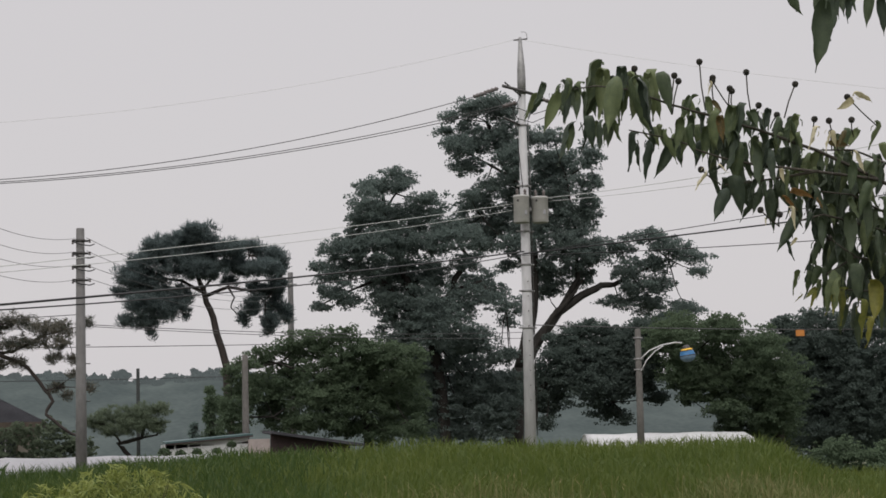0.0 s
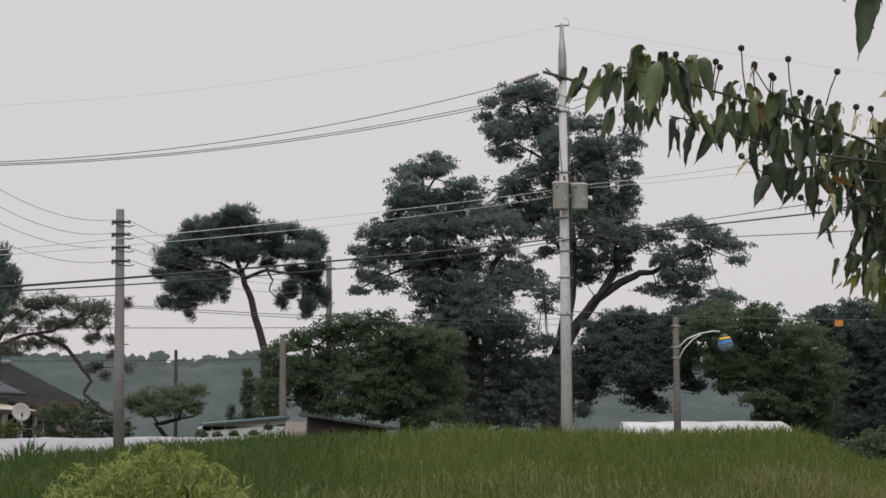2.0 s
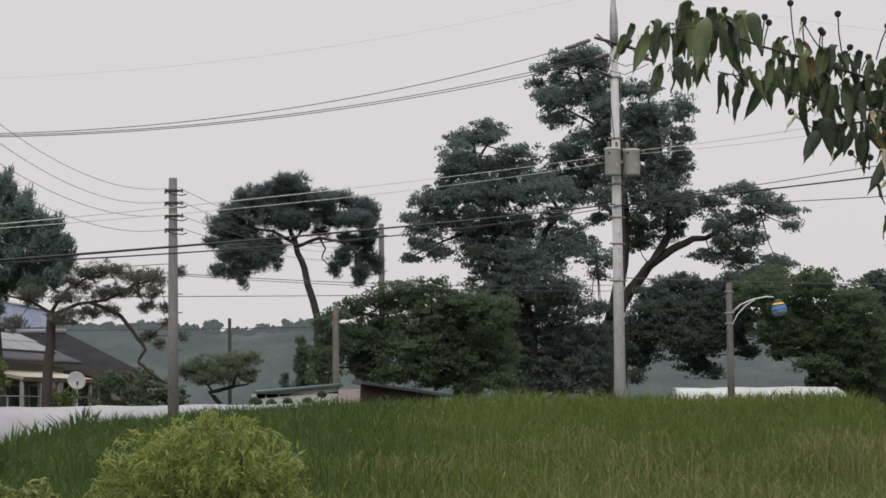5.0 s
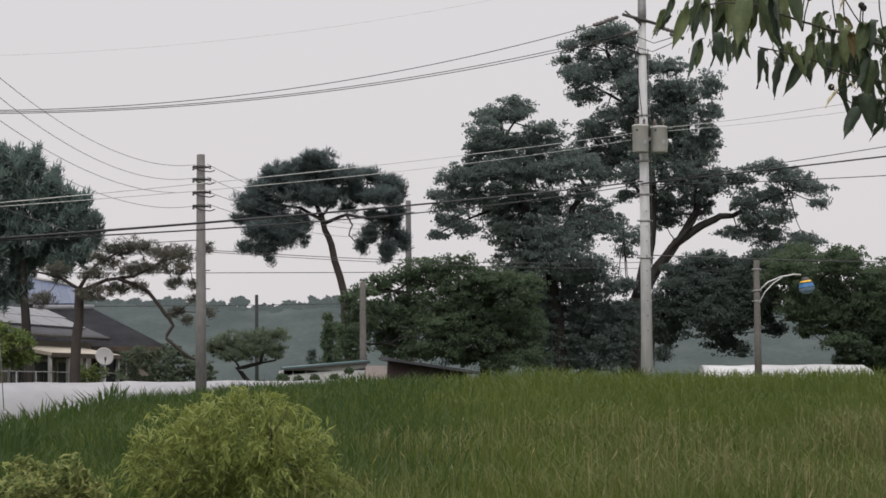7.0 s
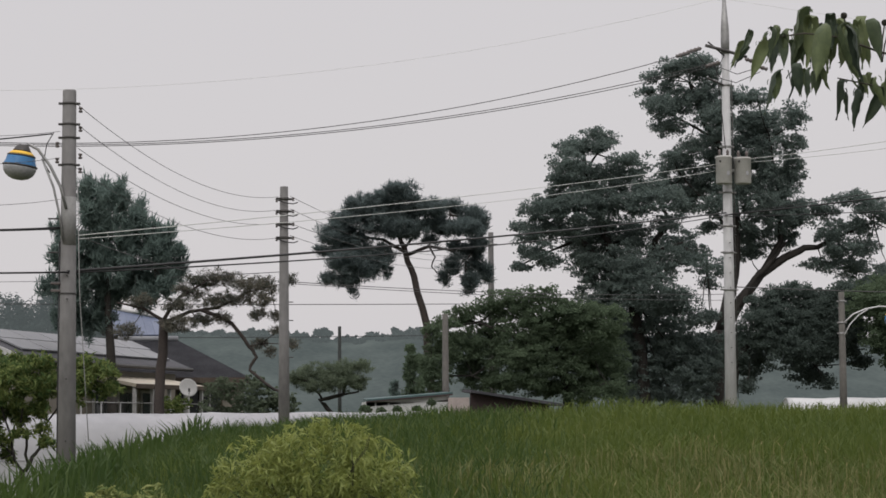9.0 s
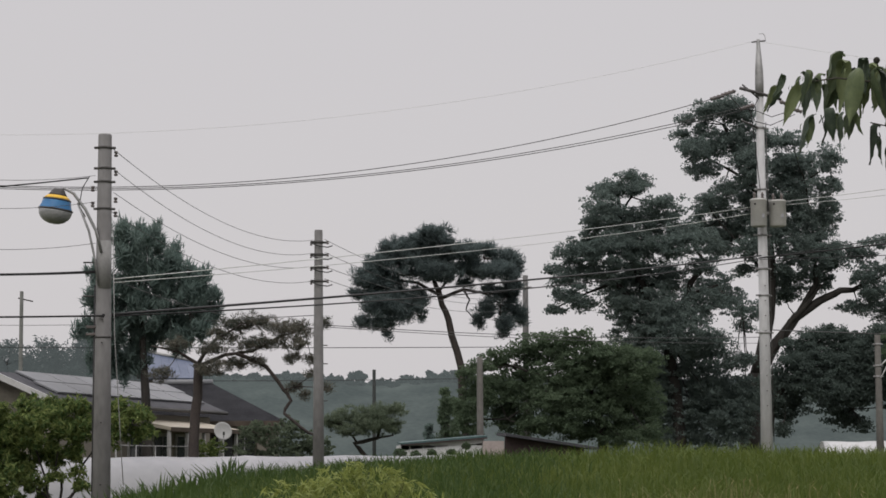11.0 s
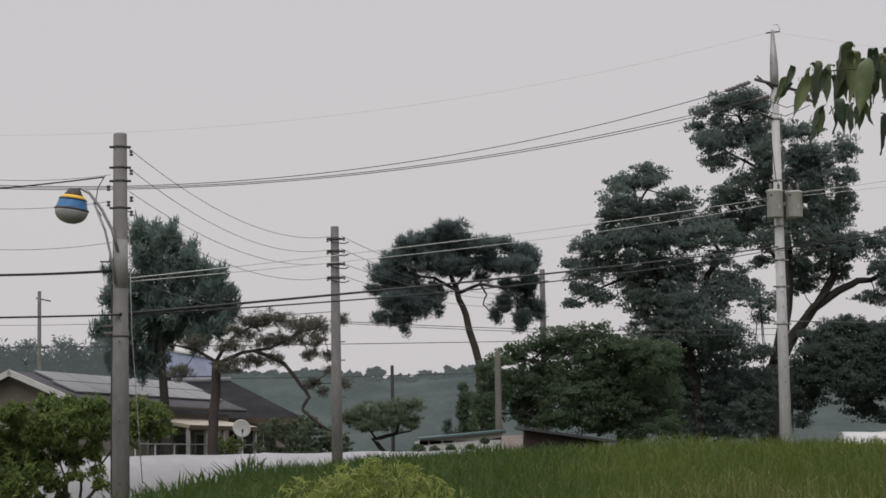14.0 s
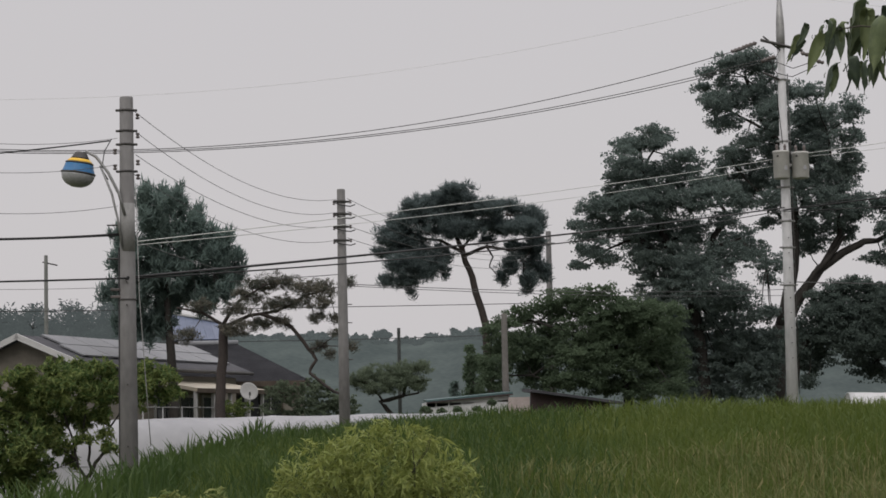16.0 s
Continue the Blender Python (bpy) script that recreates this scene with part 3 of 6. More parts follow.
SHADE_CROWN = [(2.51, 6.28, 0.75, 0.20), (1.67, 5.91, 0.87, 0.24), (3.52, 6.48, 0.55, 0.22), (-0.11, 5.47, 0.59, 0.24), (2.81, 5.73, 0.67, 0.32), (1.02, 4.66, 0.79, 0.47), (0.63, 6.24, 0.83, 0.18), (-0.10, 5.98, 0.51, 0.18), (-0.64, 4.93, 0.87, 0.67), (0.61, 5.23, 1.15, 0.71), (1.86, 5.22, 0.99, 0.67), (-0.97, 3.72, 0.59, 0.51), (0.28, 4.12, 0.91, 0.47), (1.38, 4.01, 0.71, 0.32), (1.19, 3.24, 0.67, 0.28), (1.60, 2.90, 0.28, 0.12), (-1.29, 2.82, 0.28, 0.18), (-1.57, 4.23, 0.36, 0.59), (2.46, 4.21, 0.59, 0.28), (2.37, 4.81, 0.59, 0.47), (-0.83, 5.84, 0.36, 0.14), (2.87, 3.68, 0.47, 0.16)]
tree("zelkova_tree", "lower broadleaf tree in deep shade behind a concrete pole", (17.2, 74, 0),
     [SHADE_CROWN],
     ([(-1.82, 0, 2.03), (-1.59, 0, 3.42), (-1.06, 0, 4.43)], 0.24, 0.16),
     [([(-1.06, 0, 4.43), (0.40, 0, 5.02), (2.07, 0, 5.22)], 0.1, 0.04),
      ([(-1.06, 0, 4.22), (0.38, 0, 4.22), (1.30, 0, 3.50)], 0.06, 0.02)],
     LEAF_SHADED, BARK, seed=14, depth=1.0, tufts=74, swell=1.08)

OVERHANG_TOP = [(-1.79, 6.15, 0.92, 0.35), (-0.77, 5.91, 0.81, 0.35), (-0.06, 5.71, 0.46, 0.19), (-2.42, 5.52, 0.96, 0.54), (-1.00, 5.11, 1.15, 0.73), (0.44, 5.11, 1.06, 0.62), (-0.15, 6.21, 0.23, 0.12), (1.07, 5.47, 0.58, 0.27)]
OVERHANG_LOW = [(0.00, 4.12, 1.35, 0.65), (-1.47, 4.16, 0.92, 0.46), (-2.20, 4.48, 0.77, 0.38), (1.24, 3.91, 1.15, 0.77), (1.00, 2.92, 0.96, 0.54), (0.07, 2.57, 0.62, 0.31), (-0.60, 3.09, 0.73, 0.31), (1.72, 2.72, 0.77, 0.54), (-1.65, 3.57, 0.50, 0.15), (0.67, 2.23, 0.38, 0.19)]
tree("maple_tree", "wide broadleaf tree hanging low over a white tunnel", (22.4, 72, 0),
     [OVERHANG_TOP, OVERHANG_LOW],
     ([(1.59, 0, 1.73), (1.51, 0, 2.72), (1.13, 0, 3.91)], 0.26, 0.18),
     [([(1.13, 0, 3.87), (0.01, 0, 4.51), (-1.41, 0, 5.12)], 0.12, 0.03),
      ([(1.13, 0, 3.87), (0.64, 0, 4.91), (0.25, 0, 5.61)], 0.1, 0.03),
      ([(1.13, 0, 3.61), (0.18, 0, 3.12), (-0.54, 0, 2.93)], 0.06, 0.02)],
     LEAF_MID, BARK, seed=15, depth=1.2, tufts=62, swell=1.1)

END_CROWN = [(-2.94, 6.31, 0.77, 0.24), (-1.72, 6.57, 0.77, 0.24), (-0.62, 6.31, 0.91, 0.30), (-2.41, 5.61, 1.22, 0.61), (-0.87, 5.46, 1.22, 0.71), (-2.00, 4.45, 1.22, 0.81), (-0.47, 4.23, 1.22, 0.91), (-1.82, 3.19, 1.22, 0.81), (-0.51, 2.97, 1.22, 0.91), (-1.85, 2.24, 1.01, 0.37), (0.93, 6.03, 1.01, 0.45), (0.98, 4.44, 1.22, 1.01), (0.92, 2.75, 1.22, 0.81), (2.01, 5.28, 0.81, 0.71), (2.18, 3.58, 0.91, 1.01)]
# the shade on this crown is in its darkened leaf colour as well
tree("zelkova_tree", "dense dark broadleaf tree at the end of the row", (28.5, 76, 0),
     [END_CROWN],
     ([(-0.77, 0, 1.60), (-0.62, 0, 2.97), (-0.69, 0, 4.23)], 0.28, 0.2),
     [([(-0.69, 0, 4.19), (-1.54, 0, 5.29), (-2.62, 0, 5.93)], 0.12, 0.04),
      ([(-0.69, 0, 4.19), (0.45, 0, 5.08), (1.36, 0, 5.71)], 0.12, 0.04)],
     LEAF_SHADED, BARK, seed=16, depth=1.3, tufts=66, swell=1.08)

PINE_LEFT = [(-0.25, 9.68, 0.68, 0.28), (-0.96, 9.46, 0.76, 0.28), (-1.67, 9.19, 0.68, 0.34), (-2.28, 8.69, 0.56, 0.34), (-2.69, 8.18, 0.56, 0.28), (-3.01, 7.70, 0.36, 0.14), (-2.09, 7.98, 0.88, 0.38), (-0.87, 8.77, 1.00, 0.48), (0.18, 9.07, 0.68, 0.40), (-0.07, 8.40, 0.76, 0.28), (-2.30, 7.17, 0.68, 0.32), (-1.69, 7.37, 0.76, 0.36), (-0.99, 7.46, 0.52, 0.36), (-0.85, 6.96, 0.20, 0.24), (-2.80, 6.68, 0.36, 0.16), (-2.10, 6.57, 0.52, 0.20), (-1.99, 6.23, 0.12, 0.16), (-1.50, 6.92, 0.48, 0.24)]
PINE_RIGHT = [(0.95, 9.16, 0.56, 0.24), (1.56, 9.28, 0.52, 0.20), (2.26, 8.99, 0.56, 0.24), (2.66, 8.75, 0.32, 0.22), (1.14, 8.60, 0.68, 0.32), (1.95, 8.45, 0.72, 0.28), (2.55, 7.98, 0.40, 0.36), (1.94, 7.78, 0.52, 0.22), (1.63, 7.18, 0.40, 0.30), (1.32, 6.74, 0.20, 0.22), (2.44, 7.23, 0.32, 0.44), (2.22, 6.63, 0.30, 0.26), (2.83, 6.98, 0.24, 0.32), (2.20, 6.22, 0.16, 0.12), (0.83, 8.05, 0.28, 0.14)]
tree("pine_tree", "tall leaning red pine with a flat dark umbrella crown", (4.1, 75, 0),
     [PINE_LEFT, PINE_RIGHT],
     ([(0.85, 0, 2.14), (0.65, 0, 5.04), (0.19, 0, 6.75), (-0.08, 0, 7.56), (-0.27, 0, 8.16), (-0.36, 0, 8.97)], 0.17, 0.06),
     [([(-0.04, 0, 7.52), (0.73, 0, 7.83), (1.53, 0, 7.70), (2.03, 0, 7.33)], 0.07, 0.03),
      ([(-0.12, 0, 7.66), (-0.88, 0, 8.07), (-1.78, 0, 8.18)], 0.07, 0.03),
      ([(0.73, 0, 7.83), (0.97, 0, 7.45), (0.84, 0, 7.10)], 0.04, 0.02),
      ([(-0.12, 0, 7.76), (0.54, 0, 8.56), (1.55, 0, 8.96)], 0.05, 0.02)],
     NEEDLE, BARK_RED, seed=21, depth=1.0, tufts=92, leaves=34, tuft_r=0.17, size=0.27, slim=0.10, lie=0.0, droop=-0.6, flat=0.8, swell=0.97, bough=0.025)

JUNIPER_TOP = [(0.39, 7.54, 0.29, 0.29), (0.01, 7.40, 0.29, 0.35), (0.85, 7.31, 0.26, 0.35), (1.27, 7.02, 0.23, 0.29), (0.35, 6.82, 0.63, 0.49), (1.07, 6.53, 0.58, 0.40), (1.64, 6.52, 0.29, 0.29), (1.98, 6.37, 0.26, 0.29), (2.27, 6.01, 0.22, 0.19), (1.75, 5.94, 0.58, 0.35)]
JUNIPER_LOW = [(2.30, 5.50, 0.26, 0.22), (2.05, 5.04, 0.32, 0.22), (1.50, 4.75, 0.45, 0.25), (0.89, 5.81, 0.72, 0.49), (0.04, 5.81, 0.65, 0.58), (-0.51, 6.39, 0.35, 0.35), (-0.82, 6.54, 0.20, 0.12), (-0.72, 5.82, 0.29, 0.26), (-0.79, 5.10, 0.40, 0.23), (-1.02, 5.08, 0.20, 0.13), (-0.29, 4.95, 0.58, 0.43), (0.50, 4.95, 0.72, 0.43), (1.35, 5.22, 0.65, 0.43), (1.97, 5.48, 0.40, 0.32), (-0.50, 4.38, 0.49, 0.35), (0.21, 4.23, 0.58, 0.35)]
tree("juniper_tree", "tall bluish conifer with upswept feathery sprays", (-5.2, 54, 0),
     [JUNIPER_TOP, JUNIPER_LOW],
     ([(0.68, 0, 1.66), (0.54, 0, 4.37), (0.39, 0, 7.40)], 0.2, 0.04),
     [],
     NEEDLE_SOFT, BARK, seed=22, depth=0.8, tufts=72, leaves=40, tuft_r=0.13, size=0.26, slim=0.13, lie=0.0, droop=-1.1, flat=1.8, swell=0.84, bough=0.02)

RED_PADS = [(0.98, 5.04, 0.38, 0.15), (1.52, 5.08, 0.38, 0.14), (0.71, 4.77, 0.38, 0.14), (2.06, 4.86, 0.38, 0.14), (2.55, 4.86, 0.33, 0.14), (3.04, 4.99, 0.20, 0.10), (1.79, 4.56, 0.38, 0.12), (2.40, 4.53, 0.30, 0.12), (0.43, 4.44, 0.35, 0.12), (1.25, 4.49, 0.35, 0.12), (2.30, 4.18, 0.22, 0.11), (-0.44, 4.51, 0.33, 0.10), (-0.78, 3.78, 0.30, 0.12), (0.43, 3.95, 0.44, 0.14), (1.52, 4.08, 0.25, 0.11), (3.16, 3.49, 0.12, 0.10), (2.74, 4.17, 0.19, 0.10), (2.36, 3.47, 0.18, 0.11), (2.59, 3.28, 0.14, 0.08), (2.80, 3.79, 0.16, 0.08), (0.97, 4.06, 0.33, 0.11)]
tree("pine_tree", "garden red pine with reddish bark and browning needles", (-3.15, 51, 0),
     [RED_PADS],
     ([(-0.03, 0, 1.84), (0.03, 0, 2.85), (0.08, 0, 4.07)], 0.135, 0.11),
     [([(0.08, 0, 4.00), (0.70, 0, 4.26), (1.38, 0, 4.35), (2.06, 0, 4.72), (2.60, 0, 4.86)], 0.05, 0.018),
      ([(0.08, 0, 4.04), (-0.38, 0, 4.34), (-1.05, 0, 4.48)], 0.045, 0.018),
      ([(0.98, 0, 4.30), (1.72, 0, 3.98), (2.13, 0, 3.42), (2.27, 0, 3.16), (2.12, 0, 2.85), (2.71, 0, 2.39), (2.99, 0, 2.30)], 0.05, 0.03),
      ([(0.08, 0, 4.07), (0.44, 0, 4.61), (1.11, 0, 5.01)], 0.05, 0.02),
      ([(2.13, 0, 3.42), (2.43, 0, 3.50)], 0.03, 0.015)],
     NEEDLE_RED, BARK_RED, seed=23, depth=0.6, tufts=165, leaves=26, tuft_r=0.11, swell=1.12, size=0.14, slim=0.11, lie=0.1, droop=-0.5, flat=0.7, bough=0.016)

GARDEN_PADS = [(-0.49, 2.85, 0.50, 0.16), (0.25, 2.97, 0.62, 0.15), (0.72, 3.08, 0.23, 0.09), (-0.81, 2.67, 0.26, 0.12), (0.13, 2.69, 0.59, 0.18), (0.68, 2.60, 0.26, 0.12), (-0.31, 2.52, 0.44, 0.12), (-1.07, 2.76, 0.15, 0.09)]
tree("garden_pine", "small shaped garden pine with spreading green pads", (1.05, 55, 0),
     [GARDEN_PADS],
     ([(-0.03, 0, 1.85), (-0.35, 0, 2.17), (0.24, 0, 2.31), (0.39, 0, 2.67)], 0.07, 0.04),
     [([(0.24, 0, 2.31), (0.68, 0, 2.38), (0.61, 0, 2.67)], 0.03, 0.02),
      ([(-0.27, 0, 2.17), (-0.49, 0, 2.47), (-0.71, 0, 2.69)], 0.03, 0.02)],
     LEAF_PINE, BARK, seed=24, depth=0.5, tufts=190, leaves=30, tuft_r=0.11, swell=1.15, size=0.13, slim=0.12, lie=0.1, droop=-0.6, flat=0.6, bough=0.02)

SHRUB_TOP = [(-0.49, 2.45, 0.26, 0.13), (-0.02, 2.55, 0.26, 0.13), (0.46, 2.54, 0.25, 0.12), (0.77, 2.55, 0.18, 0.11), (1.33, 2.50, 0.19, 0.12), (1.63, 2.41, 0.19, 0.11), (1.83, 2.38, 0.12, 0.06), (-0.32, 2.14, 0.48, 0.24), (0.29, 2.22, 0.44, 0.24), (0.81, 2.20, 0.23, 0.21), (1.40, 2.19, 0.19, 0.18), (1.66, 2.12, 0.18, 0.11), (1.87, 2.18, 0.09, 0.05)]
SHRUB_LOW = [(-0.67, 1.89, 0.31, 0.30), (-0.15, 1.75, 0.39, 0.21), (0.37, 1.80, 0.30, 0.14), (0.72, 1.81, 0.19, 0.12), (0.80, 1.53, 0.12, 0.06), (0.45, 1.47, 0.16, 0.06), (-0.50, 1.36, 0.44, 0.26), (0.02, 1.39, 0.23, 0.14), (-0.59, 0.93, 0.40, 0.33), (-0.10, 0.99, 0.14, 0.14), (0.24, 1.10, 0.08, 0.08), (-1.10, 2.16, 0.35, 0.40), (-1.10, 1.29, 0.35, 0.48), (0.84, 1.33, 0.11, 0.04)]
tree("garden_shrub", "bushy garden tree with yellow-green leaves beside a concrete pole", (-4.6, 33, 0),
     [SHRUB_TOP, SHRUB_LOW],
     ([(0.47, 0, 0.39), (0.48, 0, 0.84), (0.61, 0, 1.08)], 0.035, 0.03),
     [([(0.61, 0, 1.08), (0.75, 0, 1.29), (0.85, 0, 1.64)], 0.028, 0.012),
      ([(0.48, 0, 0.84), (0.32, 0, 1.13), (0.25, 0, 1.43), (0.02, 0, 2.13)], 0.025, 0.012),
      ([(0.52, 0, 0.86), (0.54, 0, 1.25), (0.45, 0, 1.56), (0.46, 0, 2.21)], 0.025, 0.012),
      ([(0.32, 0, 1.13), (-0.07, 0, 1.44), (-0.50, 0, 1.80)], 0.02, 0.01),
      ([(0.85, 0, 1.64), (1.15, 0, 2.11), (1.50, 0, 2.28)], 0.015, 0.008)],
     SHRUB_LEAF, BARK, seed=25, depth=0.45, tufts=190, leaves=22, tuft_r=0.10, size=0.115, slim=0.3, droop=1.0, flat=0.8, lie=0.4, swell=1.0, bough=0.012, category="shrub")
willow = round_bush("willow_bush", "bright lime-green bush with arching leafy shoots in the grass", (0.2, 15, 0),
     [(0.0, 1.5, 0.12), (-0.2, 1.4, 0.20), (0.2, 1.4, 0.17), (-0.5, 1.3, 0.20), (-0.0, 1.2, 0.28), (0.4, 1.2, 0.24), (-0.4, 1.1, 0.28), (0.5, 1.0, 0.20), (-0.6, 1.0, 0.20), (0.1, 0.9, 0.28), (0.5, 1.2, 0.12), (-0.7, 1.2, 0.10), (0.7, 0.9, 0.12), (-0.3, 1.3, 0.16)],
     ([(0, 0, 0), (0, 0, 0.3), (0, 0, 0.6)], 0.03, 0.02), [],
     LIME_LEAF, BARK, per_m2=6500, size=0.078, loose=1.15, seed=26, depth=0.35, slim=0.17, droop=0.9, flat=1.0, lie=0.5, bough=0.008, category="bush")


def arching_shoots(parent, n, reach, top, leaf_mat, seed):
    """Long shoots that rise from the base, arch over and droop, with narrow leaves along them."""
    rng = np.random.default_rng(seed)
    for k in range(n):
        az, out = rng.uniform(0, 2 * math.pi), rng.uniform(0.3, 1.0)
        high = top * (1.04 - 0.36 * out ** 2) * rng.uniform(0.70, 1.08)
        pts = []
        for i in range(9):
            u = i / 8
            r = reach * out * u ** 1.2
            pts.append(Vector((math.cos(az) * r, math.sin(az) * r * 0.8, high * math.sin(min(u * 2.05, 2.05)))))
        bm = tube(B(), pts, [0.004 - 0.0004 * i for i in range(9)], 4)
        for j in range(46):
            u = rng.uniform(0.4, 1.0) * 8
            i = min(int(u), 7)
            c = pts[i].lerp(pts[i + 1], u - i)
            along = (pts[i + 1] - pts[i]).normalized()
            d = (along * 0.8 + Vector(rng.normal(0, 0.55, 3)) + Vector((0, 0, -0.3))).normalized()
            side = d.cross(Vector(rng.normal(0, 1, 3))).normalized()
            L = rng.uniform(0.045, 0.085)
            bm.faces.new([bm.verts.new(p) for p in (c, c + d * L * 0.45 + side * L * 0.1, c + d * L - Vector((0, 0, L * 0.15)), c + d * L * 0.45 - side * L * 0.1)])
        part("shoot", bm, leaf_mat, parent)


arching_shoots(willow, 110, 1.06, 1.48, LIME_LEAF, 27)


# ---------------------------------------------------------------- hills
def rise(x):
    """A higher shoulder of the hill behind the low house."""
    return 1.7 * math.exp(-((x + 17) / 17) ** 2)


def ridge(name, label, y0, height, seed, x0, x1):
    rng = np.random.default_rng(seed)
    n = 700
    x = np.linspace(x0, x1, n)
    top = np.array([height + rise(a) + 3.0 * noise.noise((a * 0.012, seed, 0)) + 1.0 * noise.noise((a * 0.06, seed, 3)) + 0.8 * abs(noise.noise((a * 0.22, seed, 5))) for a in x])
    rows = []
    for k, (dy, f) in enumerate(((-60, 0.0), (-45, 0.35), (-25, 0.7), (-8, 0.93), (0, 1.0), (30, 0.8), (60, 0.0))):
        bump = np.array([noise.noise((a * 0.3, k * 3.1, seed)) for a in x]) * 1.6 * (0 < k < 6)
        rows.append(np.stack([x, np.full(n, y0 + dy) + bump * 2, top * f + (bump if k not in (4,) else 0) * (f > 0)], -1))
    v = np.stack(rows).reshape(-1, 3)
    i = (np.arange(len(rows) - 1)[:, None] * n + np.arange(n - 1)).reshape(-1)
    return tagged(new(name, mesh_of(name, v, np.stack([i, i + 1, i + n + 1, i + n], -1), HILL_HAZE_GLOW, True)), label, "hill", kind="structure")


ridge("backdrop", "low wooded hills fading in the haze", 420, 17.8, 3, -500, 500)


def hill_top(x):
    return 17.8 + rise(x) + 3.0 * noise.noise((x * 0.012, 3, 0)) + noise.noise((x * 0.06, 3, 3))


hill_rng = np.random.default_rng(8)
wood_v, wood_f, base = [], [], 0
for dy, f, count in ((0, 1.0, 520), (-4, 0.98, 300)):
    lobes = []
    for k in range(count):
        x = hill_rng.uniform(-95, 175)
        r = hill_rng.uniform(0.5, 1.3) * (1.9 if hill_rng.random() < 0.05 else 1)
        lobes.append((x, hill_top(x) * f + hill_rng.uniform(-0.9, 0.3), r))
    if dy == 0:   # a few taller trees
        lobes += [(5.4, 19.3, 0.9), (7.0, 19.2, 0.8), (6.2, 19.9, 0.6), (21.0, 19.4, 0.8), (23.0, 19.2, 0.7), (20.4, 19.9, 0.45)]
    v, q = leaf_cloud(lobes, 30, 1.0, 9 - dy, 3.0, 0.8, 0.0, 10, 0.7, 0.3)
    wood_v.append(v + np.array((0, 421 + dy, 0)))
    wood_f.append(q + base)
    base += len(v)
woods = new("hill_crest_woods", mesh_of("hill_crest_woods", np.concatenate(wood_v), np.concatenate(wood_f), CREST_HAZE_GLOW))
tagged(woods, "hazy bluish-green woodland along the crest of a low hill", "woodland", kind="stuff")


# ---------------------------------------------------------------- poles
def concrete_pole(name, label, x, y, top, r_top, mat, taper=1 / 150):
    z0 = float(ground_z(np.array(x), np.array(y))) - 0.05
    t = thing(name, label, "utility pole", at=(x, y, 0))
    h = top - z0
    part("shaft", tube(B(), [(0, 0, z0), (0, 0, z0 + h * 0.5), (0, 0, top - 0.02), (0, 0, top)], [r_top + h * taper, r_top + h * taper * 0.5, r_top, r_top * 0.93], 20), mat, t)
    return t


def band(t, z, r, half=0.14, turn=0.0, mat=None, deep=0.03):
    """A clamp round a pole with a bolt bracket to each side."""
    bm = lathe(B(), [(r, z - deep), (r + 0.01, z - deep), (r + 0.01, z + deep), (r, z + deep)], n=16)
    clamp = part("clamp", bm, mat or STEEL, t)
    for s in (-1, 1):
        c, d = math.cos(turn), math.sin(turn)
        bracket = part("bracket", box(B(), (s * c * (r + half * 0.35), s * d * (r + half * 0.35), z), (half * 0.7, 0.05, min(0.045, 2.2 * deep)), Matrix.Rotation(turn, 3, "Z"), 0.008), mat or STEEL, clamp)
    return clamp


def spool(parent, x, y, z, mat):
    """A shackle insulator."""
    return part("insulator", lathe(B(), [(0.008, -0.04), (0.026, -0.036), (0.028, -0.012), (0.014, -0.005), (0.014, 0.005), (0.028, 0.012), (0.026, 0.036), (0.008, 0.04)], (x, y, z), 12), mat, parent)


def cable(name, label, a, b, sag, r, mat, n=36, group=""):
    """A hanging cable between two points."""
    a, b = Vector(a), Vector(b)
    mid = a.lerp(b, 0.5)
    pts = []
    for i in range(n + 1):
        u = i / n
        p = a.lerp(b, u)
        p.z -= 4 * sag * u * (1 - u)
        pts.append(p - mid)
    me = bpy.data.meshes.new(name)
    bm = tube(B(), pts, r, 6)
    bm.to_mesh(me)
    bm.free()
    me.materials.append(mat)
    ob = new(name, me)
    ob.location = mid
    return tagged(ob, label, "cable", group)


def street_lamp(name, label, at, s, sign, globe_mat):
    """A lamp head: cap, yellow collar, blue band, rim and glass bowl, hanging below its arm's end."""
    t = thing(name, label, "street lamp", at=at)
    tilt = Matrix.Rotation(radians(8 * sign), 3, "Y")
    q = lambda prof: lathe(B(), [(r * s, z * s) for r, z in prof], n=28, tilt=tilt)
    part("cap", q([(0.04, 0.335), (0.10, 0.33), (0.13, 0.29), (0.17, 0.22), (0.19, 0.19)]), STEEL_DARK, t, "dark grey conical cap")
    part("collar", q([(0.17, 0.19), (0.20, 0.185), (0.25, 0.14), (0.255, 0.12), (0.20, 0.12)]), LAMP_YELLOW, t, "yellow painted collar")
    part("collar_rim", q([(0.24, 0.12), (0.275, 0.118), (0.285, 0.10), (0.275, 0.085), (0.24, 0.085)]), STEEL_DARK, t, "dark rubber rim")
    part("band", q([(0.27, 0.09), (0.285, 0.06), (0.295, 0.0), (0.325, -0.07), (0.33, -0.085), (0.29, -0.085)]), LAMP_BLUE, t, "bright blue painted band")
    part("lower_rim", q([(0.31, -0.08), (0.345, -0.085), (0.35, -0.10), (0.34, -0.115), (0.31, -0.115)]), STEEL_DARK, t, "dark rubber rim")
    part("bowl", q([(0.33, -0.11), (0.33, -0.15), (0.31, -0.22), (0.27, -0.28), (0.20, -0.335), (0.11, -0.37), (0.01, -0.38)]), globe_mat, t, "frosted glass bowl")
    return t


